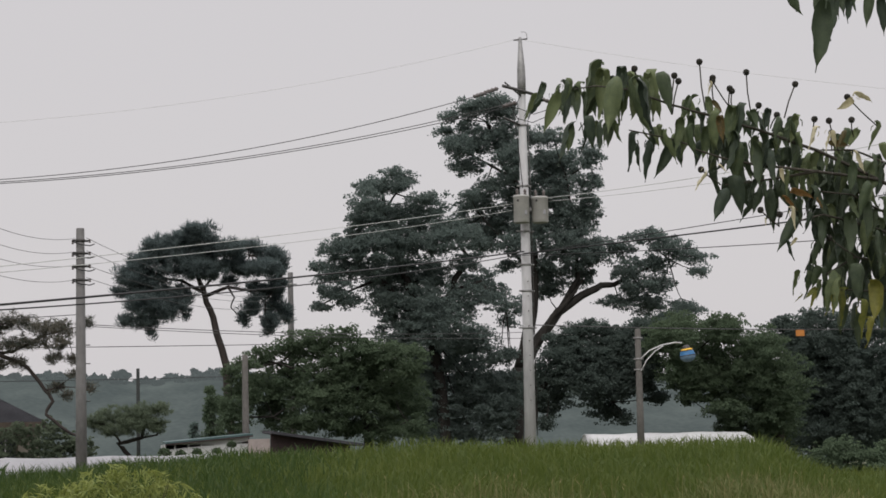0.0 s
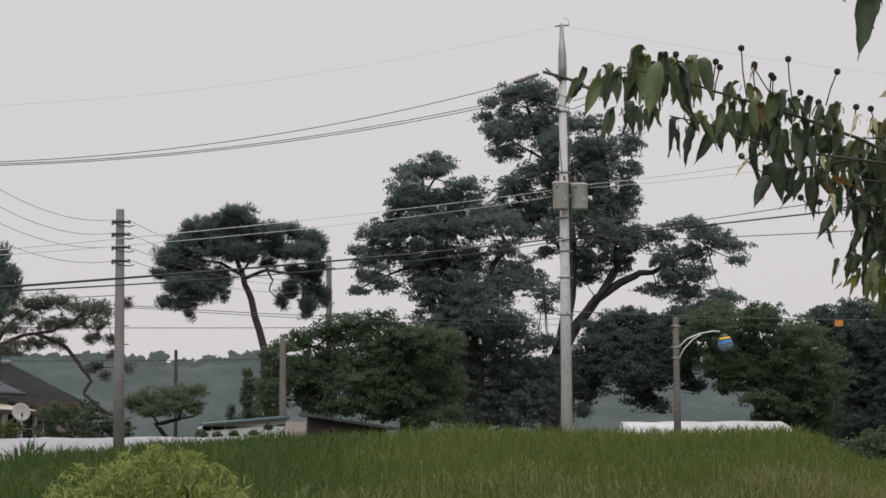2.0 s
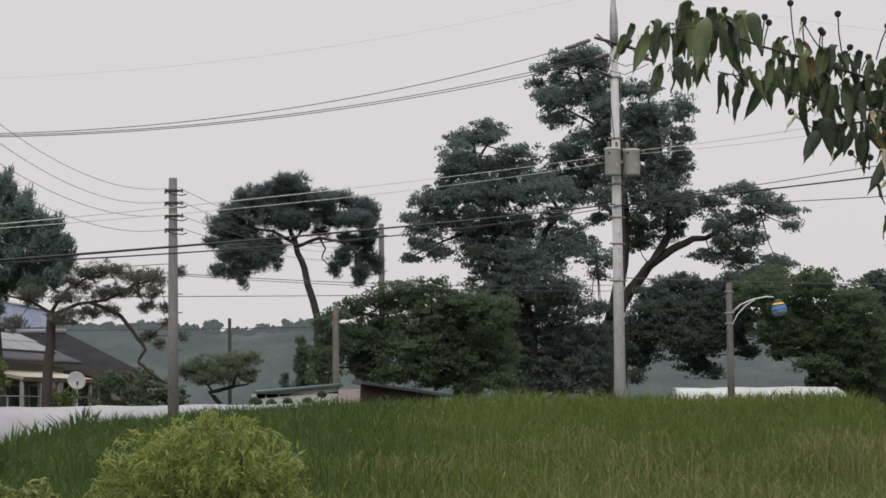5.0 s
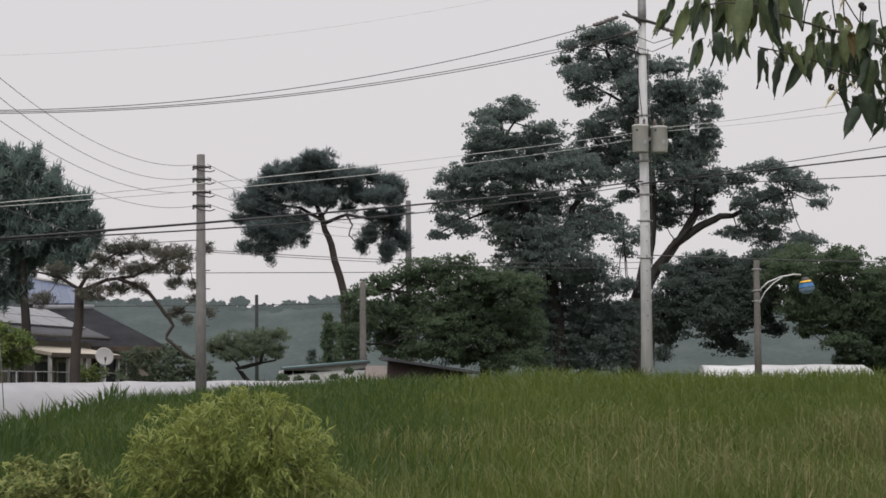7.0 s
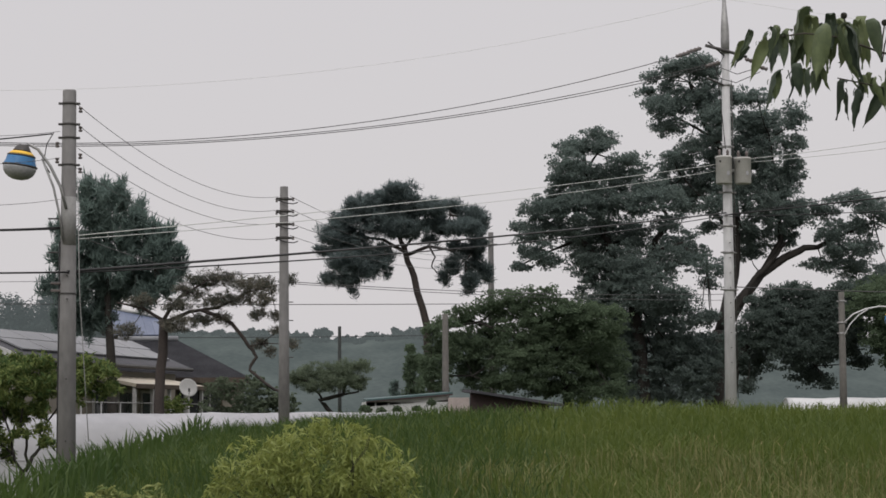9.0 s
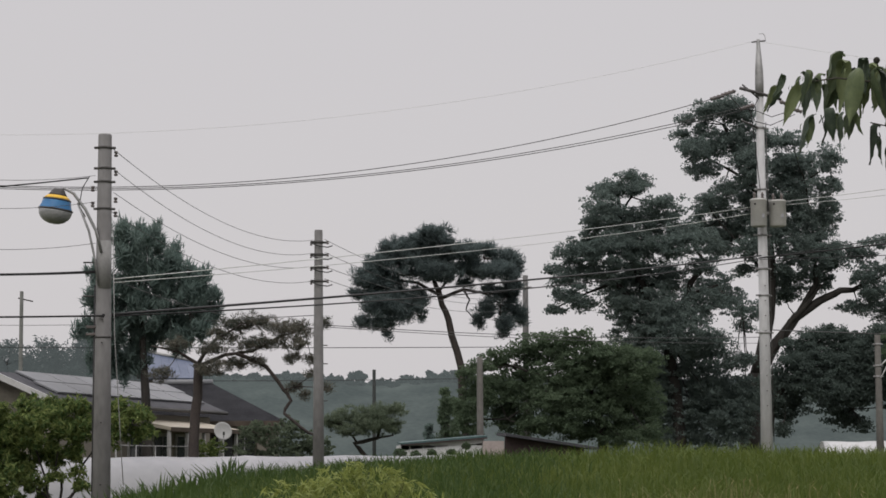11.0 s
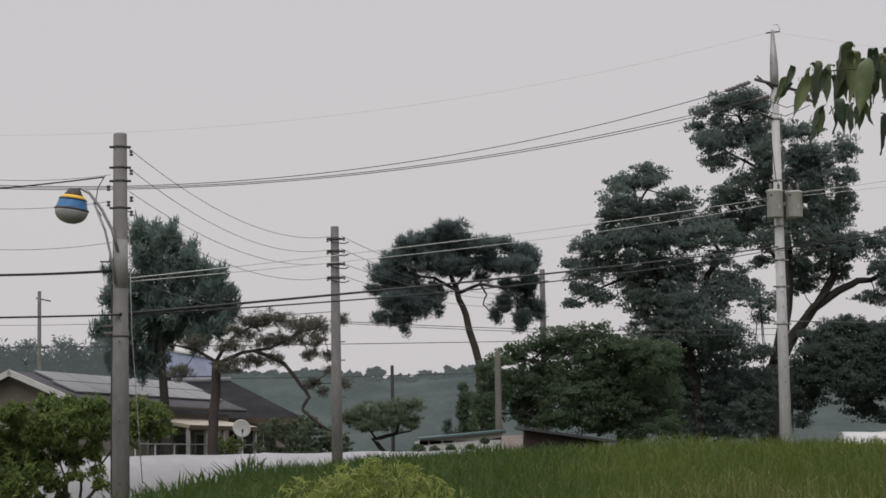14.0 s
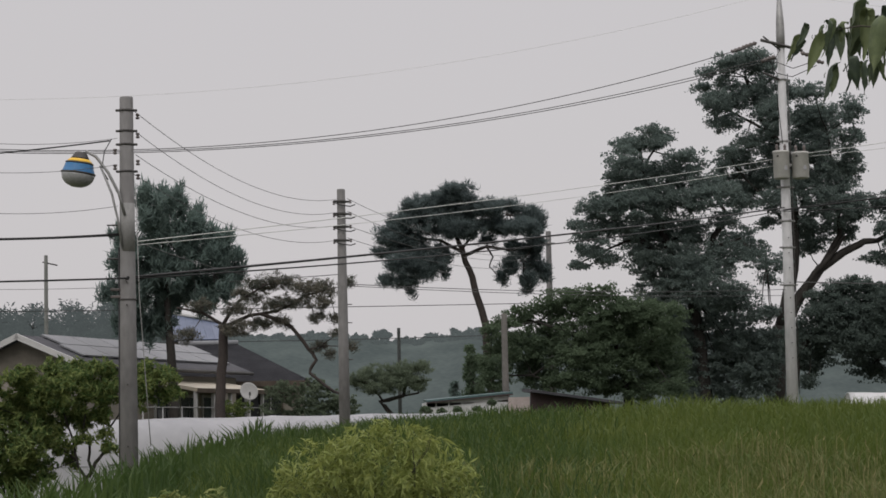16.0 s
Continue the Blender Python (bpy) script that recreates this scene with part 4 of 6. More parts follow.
LAMP_BLUE = material("blue_paint", (0.027, 0.126, 0.287), (0.066, 0.199, 0.383), 5, 0.45)
LAMP_YELLOW = material("yellow_paint", (0.62, 0.36, 0.03), (0.80, 0.50, 0.06), 6, 0.5)
BOWL = material("frosted_bowl", (0.20, 0.21, 0.215), (0.37, 0.37, 0.37), 3, 0.25, spec=0.5)
BOWL_BLUE = material("bluish_bowl", (0.10, 0.17, 0.26), (0.20, 0.29, 0.38), 3, 0.25, spec=0.5)

# near pole with the blue lamp
N = (-3.1, 29.5)
near = concrete_pole("utility_pole", "weathered grey concrete pole with clamps and a lamp bracket", *N, 6.22, 0.094, CONCRETE)
for z, mat in ((6.03, STEEL_DARK), (5.74, STEEL_DARK), (5.55, STEEL_DARK), (5.17, STEEL_DARK)):
    band(near, z, 0.098, 0.075, 0.05, mat, 0.014)
for z in (5.55, 5.33):
    spool(near, -0.16, -0.02, z - 0.1, PORCELAIN)
for z in (5.95, 5.68, 5.3, 5.1):
    spool(near, 0.15, 0.05, z, PORCELAIN)
part("cover_plate", tube(B(), [(0.004, -0.008, 4.05), (0.004, -0.008, 4.72)], 0.105, 16), SLEEVE, near, "pale grey sheet metal sleeve")
part("conduit", tube(B(), [(-0.125, -0.03, 0.0), (-0.12, -0.03, 2.0), (-0.112, -0.03, 4.1)], 0.014, 8), RUBBER, near, "black cable running down the pole")
for z in (3.62, 3.3, 2.2, 1.35):
    part("step_bolt", tube(B(), [(0.0, -0.1, z), (0.0, -0.15, z)], 0.012, 8), STEEL_DARK, near)
for z in (4.42, 3.95, 1.1):
    part("peg", tube(B(), [(-0.09, 0, z), (-0.28, -0.01, z)], 0.011, 6), STEEL_DARK, near)
for z in (3.38, 1.2, 0.95):
    part("strap", lathe(B(), [(0.115, z - 0.012), (0.122, z - 0.012), (0.122, z + 0.012), (0.115, z + 0.012)], n=16), STEEL_DARK, near)
for z in (3.52, 3.42):
    part("cleat", box(B(), (-0.16, -0.04, z), (0.14, 0.05, 0.035), None, 0.006), PORCELAIN, near)
arm = part("lamp_arm", tube(B(), [(-0.02, -0.11, 4.55), (-0.1, -0.11, 4.85), (-0.25, -0.08, 5.15), (-0.42, -0.05, 5.38), (-0.56, -0.03, 5.46)], 0.021, 8), STEEL, near, "curved galvanised tube")
part("brace", tube(B(), [(-0.06, -0.11, 4.1), (-0.12, -0.11, 4.5), (-0.2, -0.09, 4.85), (-0.36, -0.06, 5.25)], 0.016, 8), STEEL, arm)
part("lead", tube(B(), [(-0.2, -0.08, 5.62), (-0.3, -0.07, 5.45), (-0.34, -0.07, 5.2), (-0.25, -0.08, 5.05)], 0.007, 6), RUBBER, arm)
street_lamp("street_lamp", "blue and yellow street lamp with a frosted glass bowl", (-3.76, 29.47, 5.22), 0.70, 1, BOWL)
cord = thing("pull_cord", "thin cord with a white handle hanging beside a concrete pole", "cord", at=(-2.98, 29.3, 0))
part("line", tube(B(), [(0.02, 0, 4.9), (0.06, 0, 3.4), (0.14, 0, 2.2), (0.2, 0, 1.32)], 0.006, 6), STEEL, cord)
part("handle", lathe(B(), [(0.012, 1.34), (0.03, 1.32), (0.042, 1.25), (0.035, 1.2), (0.01, 1.19)], (0.2, 0, 0), 12), WHITE_SHEET, cord, "white plastic weight")

# middle pole
Q = (-0.185, 46.0)
middle = concrete_pole("utility_pole", "slim weathered concrete pole carrying four wires each way", *Q, 6.72, 0.088, CONCRETE)
for z in (6.45, 6.18, 5.9, 5.6):
    band(middle, z, 0.094, 0.13, 0.4, STEEL_DARK)
    spool(middle, 0.2, 0.05, z, PORCELAIN)
    spool(middle, -0.16, -0.05, z - 0.04, PORCELAIN)
    part("jumper", tube(B(), [(-0.16, -0.12, z - 0.03), (0.02, -0.14, z - 0.1), (0.2, -0.12, z - 0.12), (0.3, -0.05, z - 0.08)], 0.012, 6), RUBBER, middle)
for z in (4.2, 3.8, 3.0):
    part("step_bolt", tube(B(), [(0.1, 0, z), (0.2, -0.02, z)], 0.011, 6), STEEL_DARK, middle)

# tall pole with transformers
P = (12.25, 58.7)
tall = concrete_pole("utility_pole", "tall pale concrete pole with two grey transformers", *P, 12.2, 0.105, CONCRETE_PALE, 1 / 165)
part("mast", tube(B(), [(0, 0, 11.94), (0, 0, 12.34), (0, 0, 12.69), (-0.01, 0, 13.60)], [0.118, 0.125, 0.115, 0.045], 14), STEEL, tall, "tapered steel extension")
part("top_bar", tube(B(), [(-0.2, 0, 13.52), (0.2, -0.02, 13.56)], 0.02, 6), STEEL_DARK, tall)
part("ring_guard", tube(B(), [(0.02, 0, 13.76), (0.12, 0, 13.77), (0.18, 0, 13.72), (0.2, 0, 13.58)], 0.008, 6), STEEL, tall)
crossarm = part("crossarm", tube(B(), [(-0.62, -0.3, 12.14), (0.0, -0.13, 12.02), (0.62, 0.05, 11.88)], 0.045, 8), STEEL_DARK, tall, "dark steel crossarm")
part("crossarm_brace", tube(B(), [(-0.55, -0.3, 12.24), (-0.05, -0.1, 11.89)], 0.025, 6), STEEL_DARK, crossarm)
for x0, z0 in ((-0.92, 12.02), (-1.24, 11.9), (-0.4, 11.62), (0.72, 11.72), (0.95, 11.55)):
    ins = lathe(B(), [(0.015, -0.16), (0.05, -0.14), (0.03, -0.1), (0.055, -0.06), (0.03, -0.02), (0.055, 0.02), (0.03, 0.06), (0.055, 0.1), (0.015, 0.15)], (0, 0, 0), 10)
    bmesh.ops.rotate(ins, verts=ins.verts, matrix=Matrix.Rotation(radians(70 if x0 < 0 else -70), 3, "Y"))
    bmesh.ops.scale(ins, verts=ins.verts, vec=(1.45, 1.25, 1.25))
    bmesh.ops.translate(ins, verts=ins.verts, vec=(x0, -0.2, z0))
    part("strain_insulator", ins, PORCELAIN, crossarm)
for i, (x0, y0, rr, z0, z1) in enumerate(((-0.17, -0.36, 0.225, 8.2, 8.98), (0.40, -0.2, 0.235, 8.22, 8.96))):
    tank = part("transformer_tank", lathe(B(), [(rr * 0.9, z0), (rr, z0 + 0.03), (rr, z1 - 0.06), (rr * 1.05, z1 - 0.05), (rr * 1.05, z1 - 0.01), (rr * 0.95, z1 + 0.005), (0.02, z1 + 0.02)], (x0, y0, 0), 24), TRAFO, tall, "grey ribbed transformer drum")
    for s in (-0.5, 0.5):
        part("bushing", lathe(B(), [(0.02, z1), (0.05, z1 + 0.03), (0.03, z1 + 0.08), (0.05, z1 + 0.12), (0.02, z1 + 0.2)], (x0 + s * rr, y0, 0), 10), PORCELAIN, tank)
    part("label_plate", box(B(), (x0 + 0.08, y0 - rr, z0 + 0.28), (0.07, 0.012, 0.12), None, 0.002), WHITE_SHEET, tank, "small pale plate")
    part("lug", box(B(), (x0 - rr * 0.6, y0 - rr * 0.8, z0 + 0.62), (0.05, 0.06, 0.06), None, 0.008), STEEL_DARK, tank)
part("hanger", box(B(), (0.15, -0.15, 8.6), (0.62, 0.08, 0.09), None, 0.01), STEEL, tall)
for z, h in ((11.05, 0.2), (9.3, 0.14), (8.0, 0.2), (7.05, 0.16), (6.3, 0.14), (5.25, 0.18)):
    band(tall, z, 0.112 + (12.2 - z) / 165, h, 0.3, STEEL)
for k, pts in enumerate(([(-0.95, -0.3, 11.96), (-0.6, -0.32, 11.55), (-0.15, -0.25, 11.5), (0.3, -0.15, 11.35), (0.9, -0.05, 11.55)],
                         [(-0.4, -0.25, 11.6), (-0.2, -0.28, 11.2), (0.25, -0.2, 11.1), (0.7, -0.1, 11.3), (1.0, 0.0, 11.45)],
                         [(-0.05, -0.15, 11.9), (-0.3, -0.2, 11.45), (-0.2, -0.2, 10.6), (-0.1, -0.3, 9.2)])):
    part("jumper", tube(B(), pts, 0.011, 6), RUBBER, tall)
part("side_bracket", tube(B(), [(-0.1, -0.1, 11.05), (-0.55, -0.1, 11.25)], 0.03, 6), STEEL_DARK, tall)
part("ground_lead", tube(B(), [(0.14, -0.1, 11.2), (0.15, -0.12, 9.0), (0.16, -0.13, 7.4), (0.175, -0.14, 2.2)], 0.012, 6), STEEL_DARK, tall)
for k in range(9):
    part("step_bolt", tube(B(), [(0, -0.12, 3.2 + 0.42 * k), (0.0, -0.24, 3.2 + 0.42 * k)], 0.012, 6), STEEL_DARK, tall)

# lamp pole in front of the trees
R = (17.9, 68.0)
lampp = concrete_pole("lamp_post", "grey concrete lamp post with a curved white double arm", *R, 5.75, 0.095, CONCRETE_MID, 1 / 140)
la = part("lamp_arm", tube(B(), [(0.05, -0.1, 4.75), (0.35, -0.08, 5.02), (0.8, -0.05, 5.2), (1.25, 0, 5.28), (1.5, 0, 5.27)], 0.024, 8), TUNNEL_WHITE, lampp, "white painted tube")
part("brace", tube(B(), [(0.05, -0.1, 4.35), (0.25, -0.08, 4.7), (0.55, -0.06, 5.0), (0.85, -0.05, 5.18)], 0.02, 8), TUNNEL_WHITE, la)
for z in (5.45, 4.75, 4.4):
    band(lampp, z, 0.1, 0.1, 0.1, STEEL)
street_lamp("street_lamp", "blue and yellow street lamp on a white curved arm", (19.57, 68.0, 4.93), 0.80, -1, BOWL_BLUE)

concrete_pole("utility_pole", "short concrete post standing before the shed", 4.68, 64.8, 4.9, 0.088, CONCRETE_MID)
concrete_pole("utility_pole", "thin dark pole in front of the wooded hill", 2.0, 90.0, 5.67, 0.07, TARRED, 1 / 400)
far = concrete_pole("utility_pole", "distant concrete pole half hidden behind trees", 7.5, 79.6, 8.75, 0.10, CONCRETE)
farl = concrete_pole("utility_pole", "distant slim pole with a small crossbar", -13.45, 94.0, 9.35, 0.08, CONCRETE_DARK, 1 / 300)
part("crossbar", tube(B(), [(-0.15, 0, 9.05), (0.5, 0, 8.9)], 0.03, 6), STEEL_DARK, farl)
band(far, 8.3, 0.105, 0.2, 0.0, STEEL)

# ---------------------------------------------------------------- wires
HV, LV, TEL, NQ, FAR = "high conductors", "low conductors", "telephone cables", "wires between the poles", "distant wires"
cable("conductor", "thin dark overhead conductor sagging from a tall pole", (11.47, 58.30, 12.00), (-23.68, 58.30, 11.66), 2.55, 0.011, WIRE_GREY, 60, HV)
cable("conductor", "thin dark overhead conductor sagging from a tall pole", (11.92, 58.80, 11.70), (-24.15, 59.50, 11.50), 2.25, 0.011, WIRE_GREY, 60, HV)
cable("conductor", "thin dark overhead conductor sagging from a tall pole", (12.31, 58.90, 11.72), (-24.56, 60.50, 11.60), 2.28, 0.011, WIRE_GREY, 60, HV)
cable("earth_wire", "faint thin earth wire from the pole top", (12.25, 58.70, 13.58), (-30.05, 58.70, 13.50), 2.75, 0.004, WIRE_PALE, 60, HV)
cable("earth_wire", "faint thin earth wire from the pole top", (12.20, 58.70, 13.55), (25.79, 52.00, 10.60), 0.2, 0.004, WIRE_PALE, 40, HV)
cable("low_voltage_wire", "pale aluminium wire from transformer to lamp pole", (11.88, 58.40, 8.76), (-2.96, 29.50, 4.19), 0.08, 0.0065, WIRE_PALE, 40, LV)
cable("low_voltage_wire", "pale aluminium wire from transformer to lamp pole", (11.88, 58.40, 8.58), (-2.96, 29.50, 4.14), 0.15, 0.0055, WIRE_PALE, 40, LV)
cable("low_voltage_wire", "pale aluminium wire leaving the transformers", (12.91, 58.50, 8.94), (16.69, 42.00, 8.05), 0.1, 0.008, WIRE_PALE, 40, LV)
cable("low_voltage_wire", "pale aluminium wire leaving the transformers", (12.90, 58.50, 8.84), (16.68, 42.00, 7.78), 0.1, 0.0065, WIRE_PALE, 40, LV)
cable("telephone_cable", "thick black telephone cable strung between concrete poles", (12.17, 58.55, 7.41), (-3.09, 29.38, 3.68), 0.07, 0.019, RUBBER, 40, TEL)
cable("telephone_cable", "thick black telephone cable strung between concrete poles", (12.16, 58.55, 7.34), (-3.09, 29.38, 3.66), 0.20, 0.012, RUBBER, 40, TEL)
cable("telephone_cable", "thick black telephone cable leaving a tall pole", (12.13, 58.55, 7.35), (19.77, 40.00, 7.35), 0.05, 0.010, RUBBER, 40, TEL)
cable("telephone_cable", "thick black telephone cable leaving a tall pole", (12.13, 58.55, 7.34), (19.75, 40.00, 6.85), 0.02, 0.019, RUBBER, 40, TEL)
cable("telephone_cable", "black telephone cable leaving a tall pole", (12.12, 58.55, 7.30), (19.70, 40.00, 6.15), 0.10, 0.010, RUBBER, 40, TEL)
cable("telephone_cable", "thick black telephone cable leaving the lamp pole", (-3.09, 29.38, 3.67), (-8.56, 27.00, 3.53), 0.03, 0.013, RUBBER, 30, TEL)
cable("service_cable", "black service cable reaching the lamp pole", (-3.33, 29.45, 5.60), (-6.94, 26.00, 4.86), 0.05, 0.010, RUBBER, 30, TEL)
cable("service_cable", "black twisted cable reaching the lamp pole", (-3.19, 29.45, 4.28), (-6.92, 26.00, 4.02), 0.06, 0.013, RUBBER, 30, TEL)
cable("service_cable", "black twisted cable reaching the lamp pole", (-3.19, 29.45, 4.30), (-6.92, 26.00, 4.07), 0.08, 0.008, RUBBER, 30, TEL)
cable("open_wire", "thin grey wire between two concrete poles", (-3.00, 29.55, 6.03), (-0.29, 46.00, 6.50), 0.42, 0.0048, WIRE_GREY, 30, NQ)
cable("open_wire", "thin grey wire between two concrete poles", (-3.01, 29.55, 5.76), (-0.32, 46.00, 6.21), 0.42, 0.0048, WIRE_GREY, 30, NQ)
cable("open_wire", "thin grey wire between two concrete poles", (-2.98, 29.55, 5.41), (-0.33, 46.00, 5.92), 0.36, 0.0048, WIRE_GREY, 30, NQ)
cable("open_wire", "thin grey wire between two concrete poles", (-3.01, 29.55, 5.14), (-0.33, 46.00, 5.60), 0.36, 0.0048, WIRE_GREY, 30, NQ)
cable("open_wire", "thin grey wire running on towards a far pole", (-0.05, 46.00, 6.51), (7.44, 79.50, 8.21), 0.5, 0.0062, WIRE_GREY, 30, NQ)
cable("open_wire", "thin grey wire running on towards a far pole", (-0.05, 46.00, 6.23), (7.44, 79.50, 8.00), 0.5, 0.0062, WIRE_GREY, 30, NQ)
cable("open_wire", "thin grey wire running on towards a far pole", (-0.06, 46.00, 5.92), (7.43, 79.50, 7.78), 0.4, 0.0062, WIRE_GREY, 30, NQ)
cable("open_wire", "thin grey wire running on towards a far pole", (-0.06, 46.00, 5.65), (7.42, 79.50, 7.52), 0.4, 0.0062, WIRE_GREY, 30, NQ)
cable("village_wire", "grey wire crossing in front of the trees", (-0.16, 46.00, 4.65), (12.10, 58.60, 5.12), 0.12, 0.008, WIRE_GREY, 30, FAR)
cable("village_wire", "grey wire crossing in front of the trees", (-0.16, 46.00, 4.61), (12.09, 58.60, 4.95), 0.1, 0.007, WIRE_GREY, 30, FAR)
cable("village_wire", "dark wire crossing behind the leaning pine", (-12.16, 62.00, 5.10), (12.29, 82.00, 6.20), 0.05, 0.012, RUBBER, 30, FAR)
cable("village_wire", "dark wire low over the house roofs", (-17.96, 88.00, 5.30), (6.64, 88.00, 5.21), 0.12, 0.013, RUBBER, 30, FAR)
cable("village_wire", "thin wire high over the house", (-18.98, 93.00, 7.97), (-0.18, 46.00, 4.86), 0.2, 0.008, WIRE_GREY, 30, FAR)
cable("village_wire", "grey wire past the lamp post", (12.19, 58.70, 5.34), (30.06, 70.00, 5.79), 0.1, 0.014, WIRE_GREY, 30, FAR)
cable("open_wire", "faint thin wire arriving at the lamp pole", (-3.23, 29.50, 5.64), (-6.53, 24.00, 5.37), 0.25, 0.0035, WIRE_GREY, 30, NQ)
cable("open_wire", "faint thin wire arriving at the lamp pole", (-3.23, 29.50, 5.27), (-6.53, 24.00, 4.98), 0.25, 0.0035, WIRE_GREY, 30, NQ)
cable("open_wire", "faint thin wire arriving at the lamp pole", (-3.22, 29.50, 4.69), (-6.53, 24.00, 4.53), 0.25, 0.0035, WIRE_GREY, 30, NQ)
cable("service_cable", "thin grey service cable from the lamp pole to a garden", (-2.98, 29.50, 4.19), (-2.28, 46.80, 4.93), 0.05, 0.006, WIRE_GREY, 30, TEL)
tag = thing("cable_marker", "small orange plastic marker hanging on a wire", "marker", at=(22.99, 66.50, 5.47))
part("plate", box(B(), (0, 0, 0), (0.29, 0.02, 0.22), None, 0.004), material("orange_plastic", (0.42, 0.17, 0.04), (0.56, 0.23, 0.06), 8, 0.5), tag)
part("clip", box(B(), (0, 0, 0.13), (0.05, 0.03, 0.06), None, 0.004), STEEL_DARK, tag)

# ---------------------------------------------------------------- white tunnels
def tunnel(name, label, a, b, half, height, hoops, mat, round_end=False):
    """A low arched tunnel of white film over hoops, between two points of the plan."""
    a, b = Vector((*a, 0)), Vector((*b, 0))
    t = thing(name, label, "polytunnel", at=a)
    d = b - a
    L, side = d.length, Vector((-d.y, d.x, 0)).normalized()
    d.normalize()
    rng = random.Random(5)
    n, bm, rings = int(L / 0.25), B(), []
    for i in range(n + 1):
        s = i / n * L
        k = math.sin(math.pi * ((s / hoops) % 1.0))
        end = 1.0
        if round_end and L - s < 0.8:
            end = math.sqrt(max(0.02, 1 - ((0.8 - (L - s)) / 0.8) ** 2))
        ring = []
        for j in range(15):
            ph = math.pi * j / 14
            c, sn = math.cos(ph), math.sin(ph)
            w_ = half * (abs(c) ** 0.7) * (1 if c >= 0 else -1)
            h_ = height * (sn ** 0.62) * end - 0.025 * k * sn + rng.uniform(-0.008, 0.008)
            ring.append(bm.verts.new(d * s + side * w_ + Vector((0, 0, h_ - 0.02))))
        rings.append(ring)
    for r0, r1 in zip(rings, rings[1:]):
        for j in range(14):
            bm.faces.new((r0[j], r0[j + 1], r1[j + 1], r1[j])).smooth = True
    bm.faces.new(rings[0])
    bm.faces.new(rings[-1][::-1])
    part("film", bm, mat, t)
    for i in range(int(L / hoops) + 1):
        pts = []
        for j in range(15):
            ph = math.pi * j / 14
            c, sn = math.cos(ph), math.sin(ph)
            pts.append(d * min(i * hoops, L - 0.9 * round_end) + side * half * (abs(c) ** 0.7) * (1 if c >= 0 else -1) + Vector((0, 0, height * sn ** 0.62 - 0.07)))
        part("hoop", tube(B(), pts, 0.012, 5), STEEL, t)
    part("batten", tube(B(), [side * -half * 0.985 + Vector((0, 0, height * 0.42)), d * L + side * -half * 0.985 + Vector((0, 0, height * 0.42))], 0.012, 5), mat, t)
    return t


tunnel("polytunnel", "long low polytunnel covered in white film", (-15.0, 49.2), (3.2, 49.0), 0.95, 1.86, 2.2, WHITE_SHEET)
tunnel("polytunnel", "low white polytunnel with a rounded end under trees", (16.5, 70.2), (22.75, 69.8), 0.9, 2.36, 2.0, TUNNEL_WHITE, True)

# ---------------------------------------------------------------- farmhouse
WALL = material("cream_plaster", (0.179, 0.164, 0.137), (0.264, 0.242, 0.206), 1.2, 0.9, bump=0.2, fine=30)
ROOF_DARK = material("dark_shingle", (0.026, 0.027, 0.032), (0.064, 0.064, 0.071), 2.0, 0.85, bump=0.4, fine=20, rand=0.5)
ROOF_PALE = material("pale_roof_sheet", (0.130, 0.136, 0.145), (0.190, 0.194, 0.203), 0.8, 0.45, rand=0.2)
ROOF_BLUE = material("blue_roof_sheet", (0.064, 0.083, 0.133), (0.118, 0.141, 0.199), 0.8, 0.5, rand=0.3)
TRIM = material("white_trim", (0.319, 0.319, 0.312), (0.433, 0.433, 0.421), 3, 0.6)
GLASS = material("dark_window_glass", (0.012, 0.014, 0.016), (0.035, 0.04, 0.042), 0.6, 0.12, spec=0.6)
AWNING = material("cream_awning", (0.350, 0.315, 0.252), (0.476, 0.434, 0.350), 1.5, 0.7)
WOOD = material("dark_timber", (0.04, 0.03, 0.025), (0.10, 0.08, 0.06), 3, 0.8, bump=0.3, fine=20, stretch=(1, 1, 0.2))

house = thing("farmhouse", "single-storey farmhouse with a gable end and pale roof sheets", "house", at=(-6.4, 50.9, 0))
turn = Matrix.Rotation(-math.atan2(3.1, 9.3), 4, "Z")   # length runs to the back
house.matrix_basis = Matrix.Translation((-6.4, 50.9, 0)) @ turn
LEN, WID, EAVE, RIDGE = 11.0, 3.5, 3.18, 3.92


def slab(bm, quad, thick):
    """A sheet with thickness under four corners."""
    q = [Vector(p) for p in quad]
    nrm = (q[1] - q[0]).cross(q[3] - q[0]).normalized() * thick
    if nrm.z < 0:
        nrm = -nrm
    top, low = [bm.verts.new(p) for p in q], [bm.verts.new(p - nrm) for p in q]
    bm.faces.new(top)
    bm.faces.new(low[::-1])
    for i in range(4):
        bm.faces.new((top[i], low[i], low[(i + 1) % 4], top[(i + 1) % 4]))
    return bm


def roof_z(v):
    return RIDGE - (RIDGE - EAVE) * abs(v + WID / 2) / (WID / 2)


part("wall", box(B(), (-WID / 2, LEN / 2, 1.5), (WID - 0.7, LEN - 0.6, 3.0)), WALL, house)
gb = B()
f = [gb.verts.new(p) for p in ((-WID + 0.35, 0.28, 2.95), (-0.35, 0.28, 2.95), (-0.35, 0.28, roof_z(-0.35) - 0.1), (-WID / 2, 0.28, RIDGE - 0.1), (-WID + 0.35, 0.28, roof_z(-WID + 0.35) - 0.1))]
gb.faces.new(f)
bmesh.ops.solidify(gb, geom=gb.faces[:], thickness=0.12)
part("gable", gb, WALL, house)
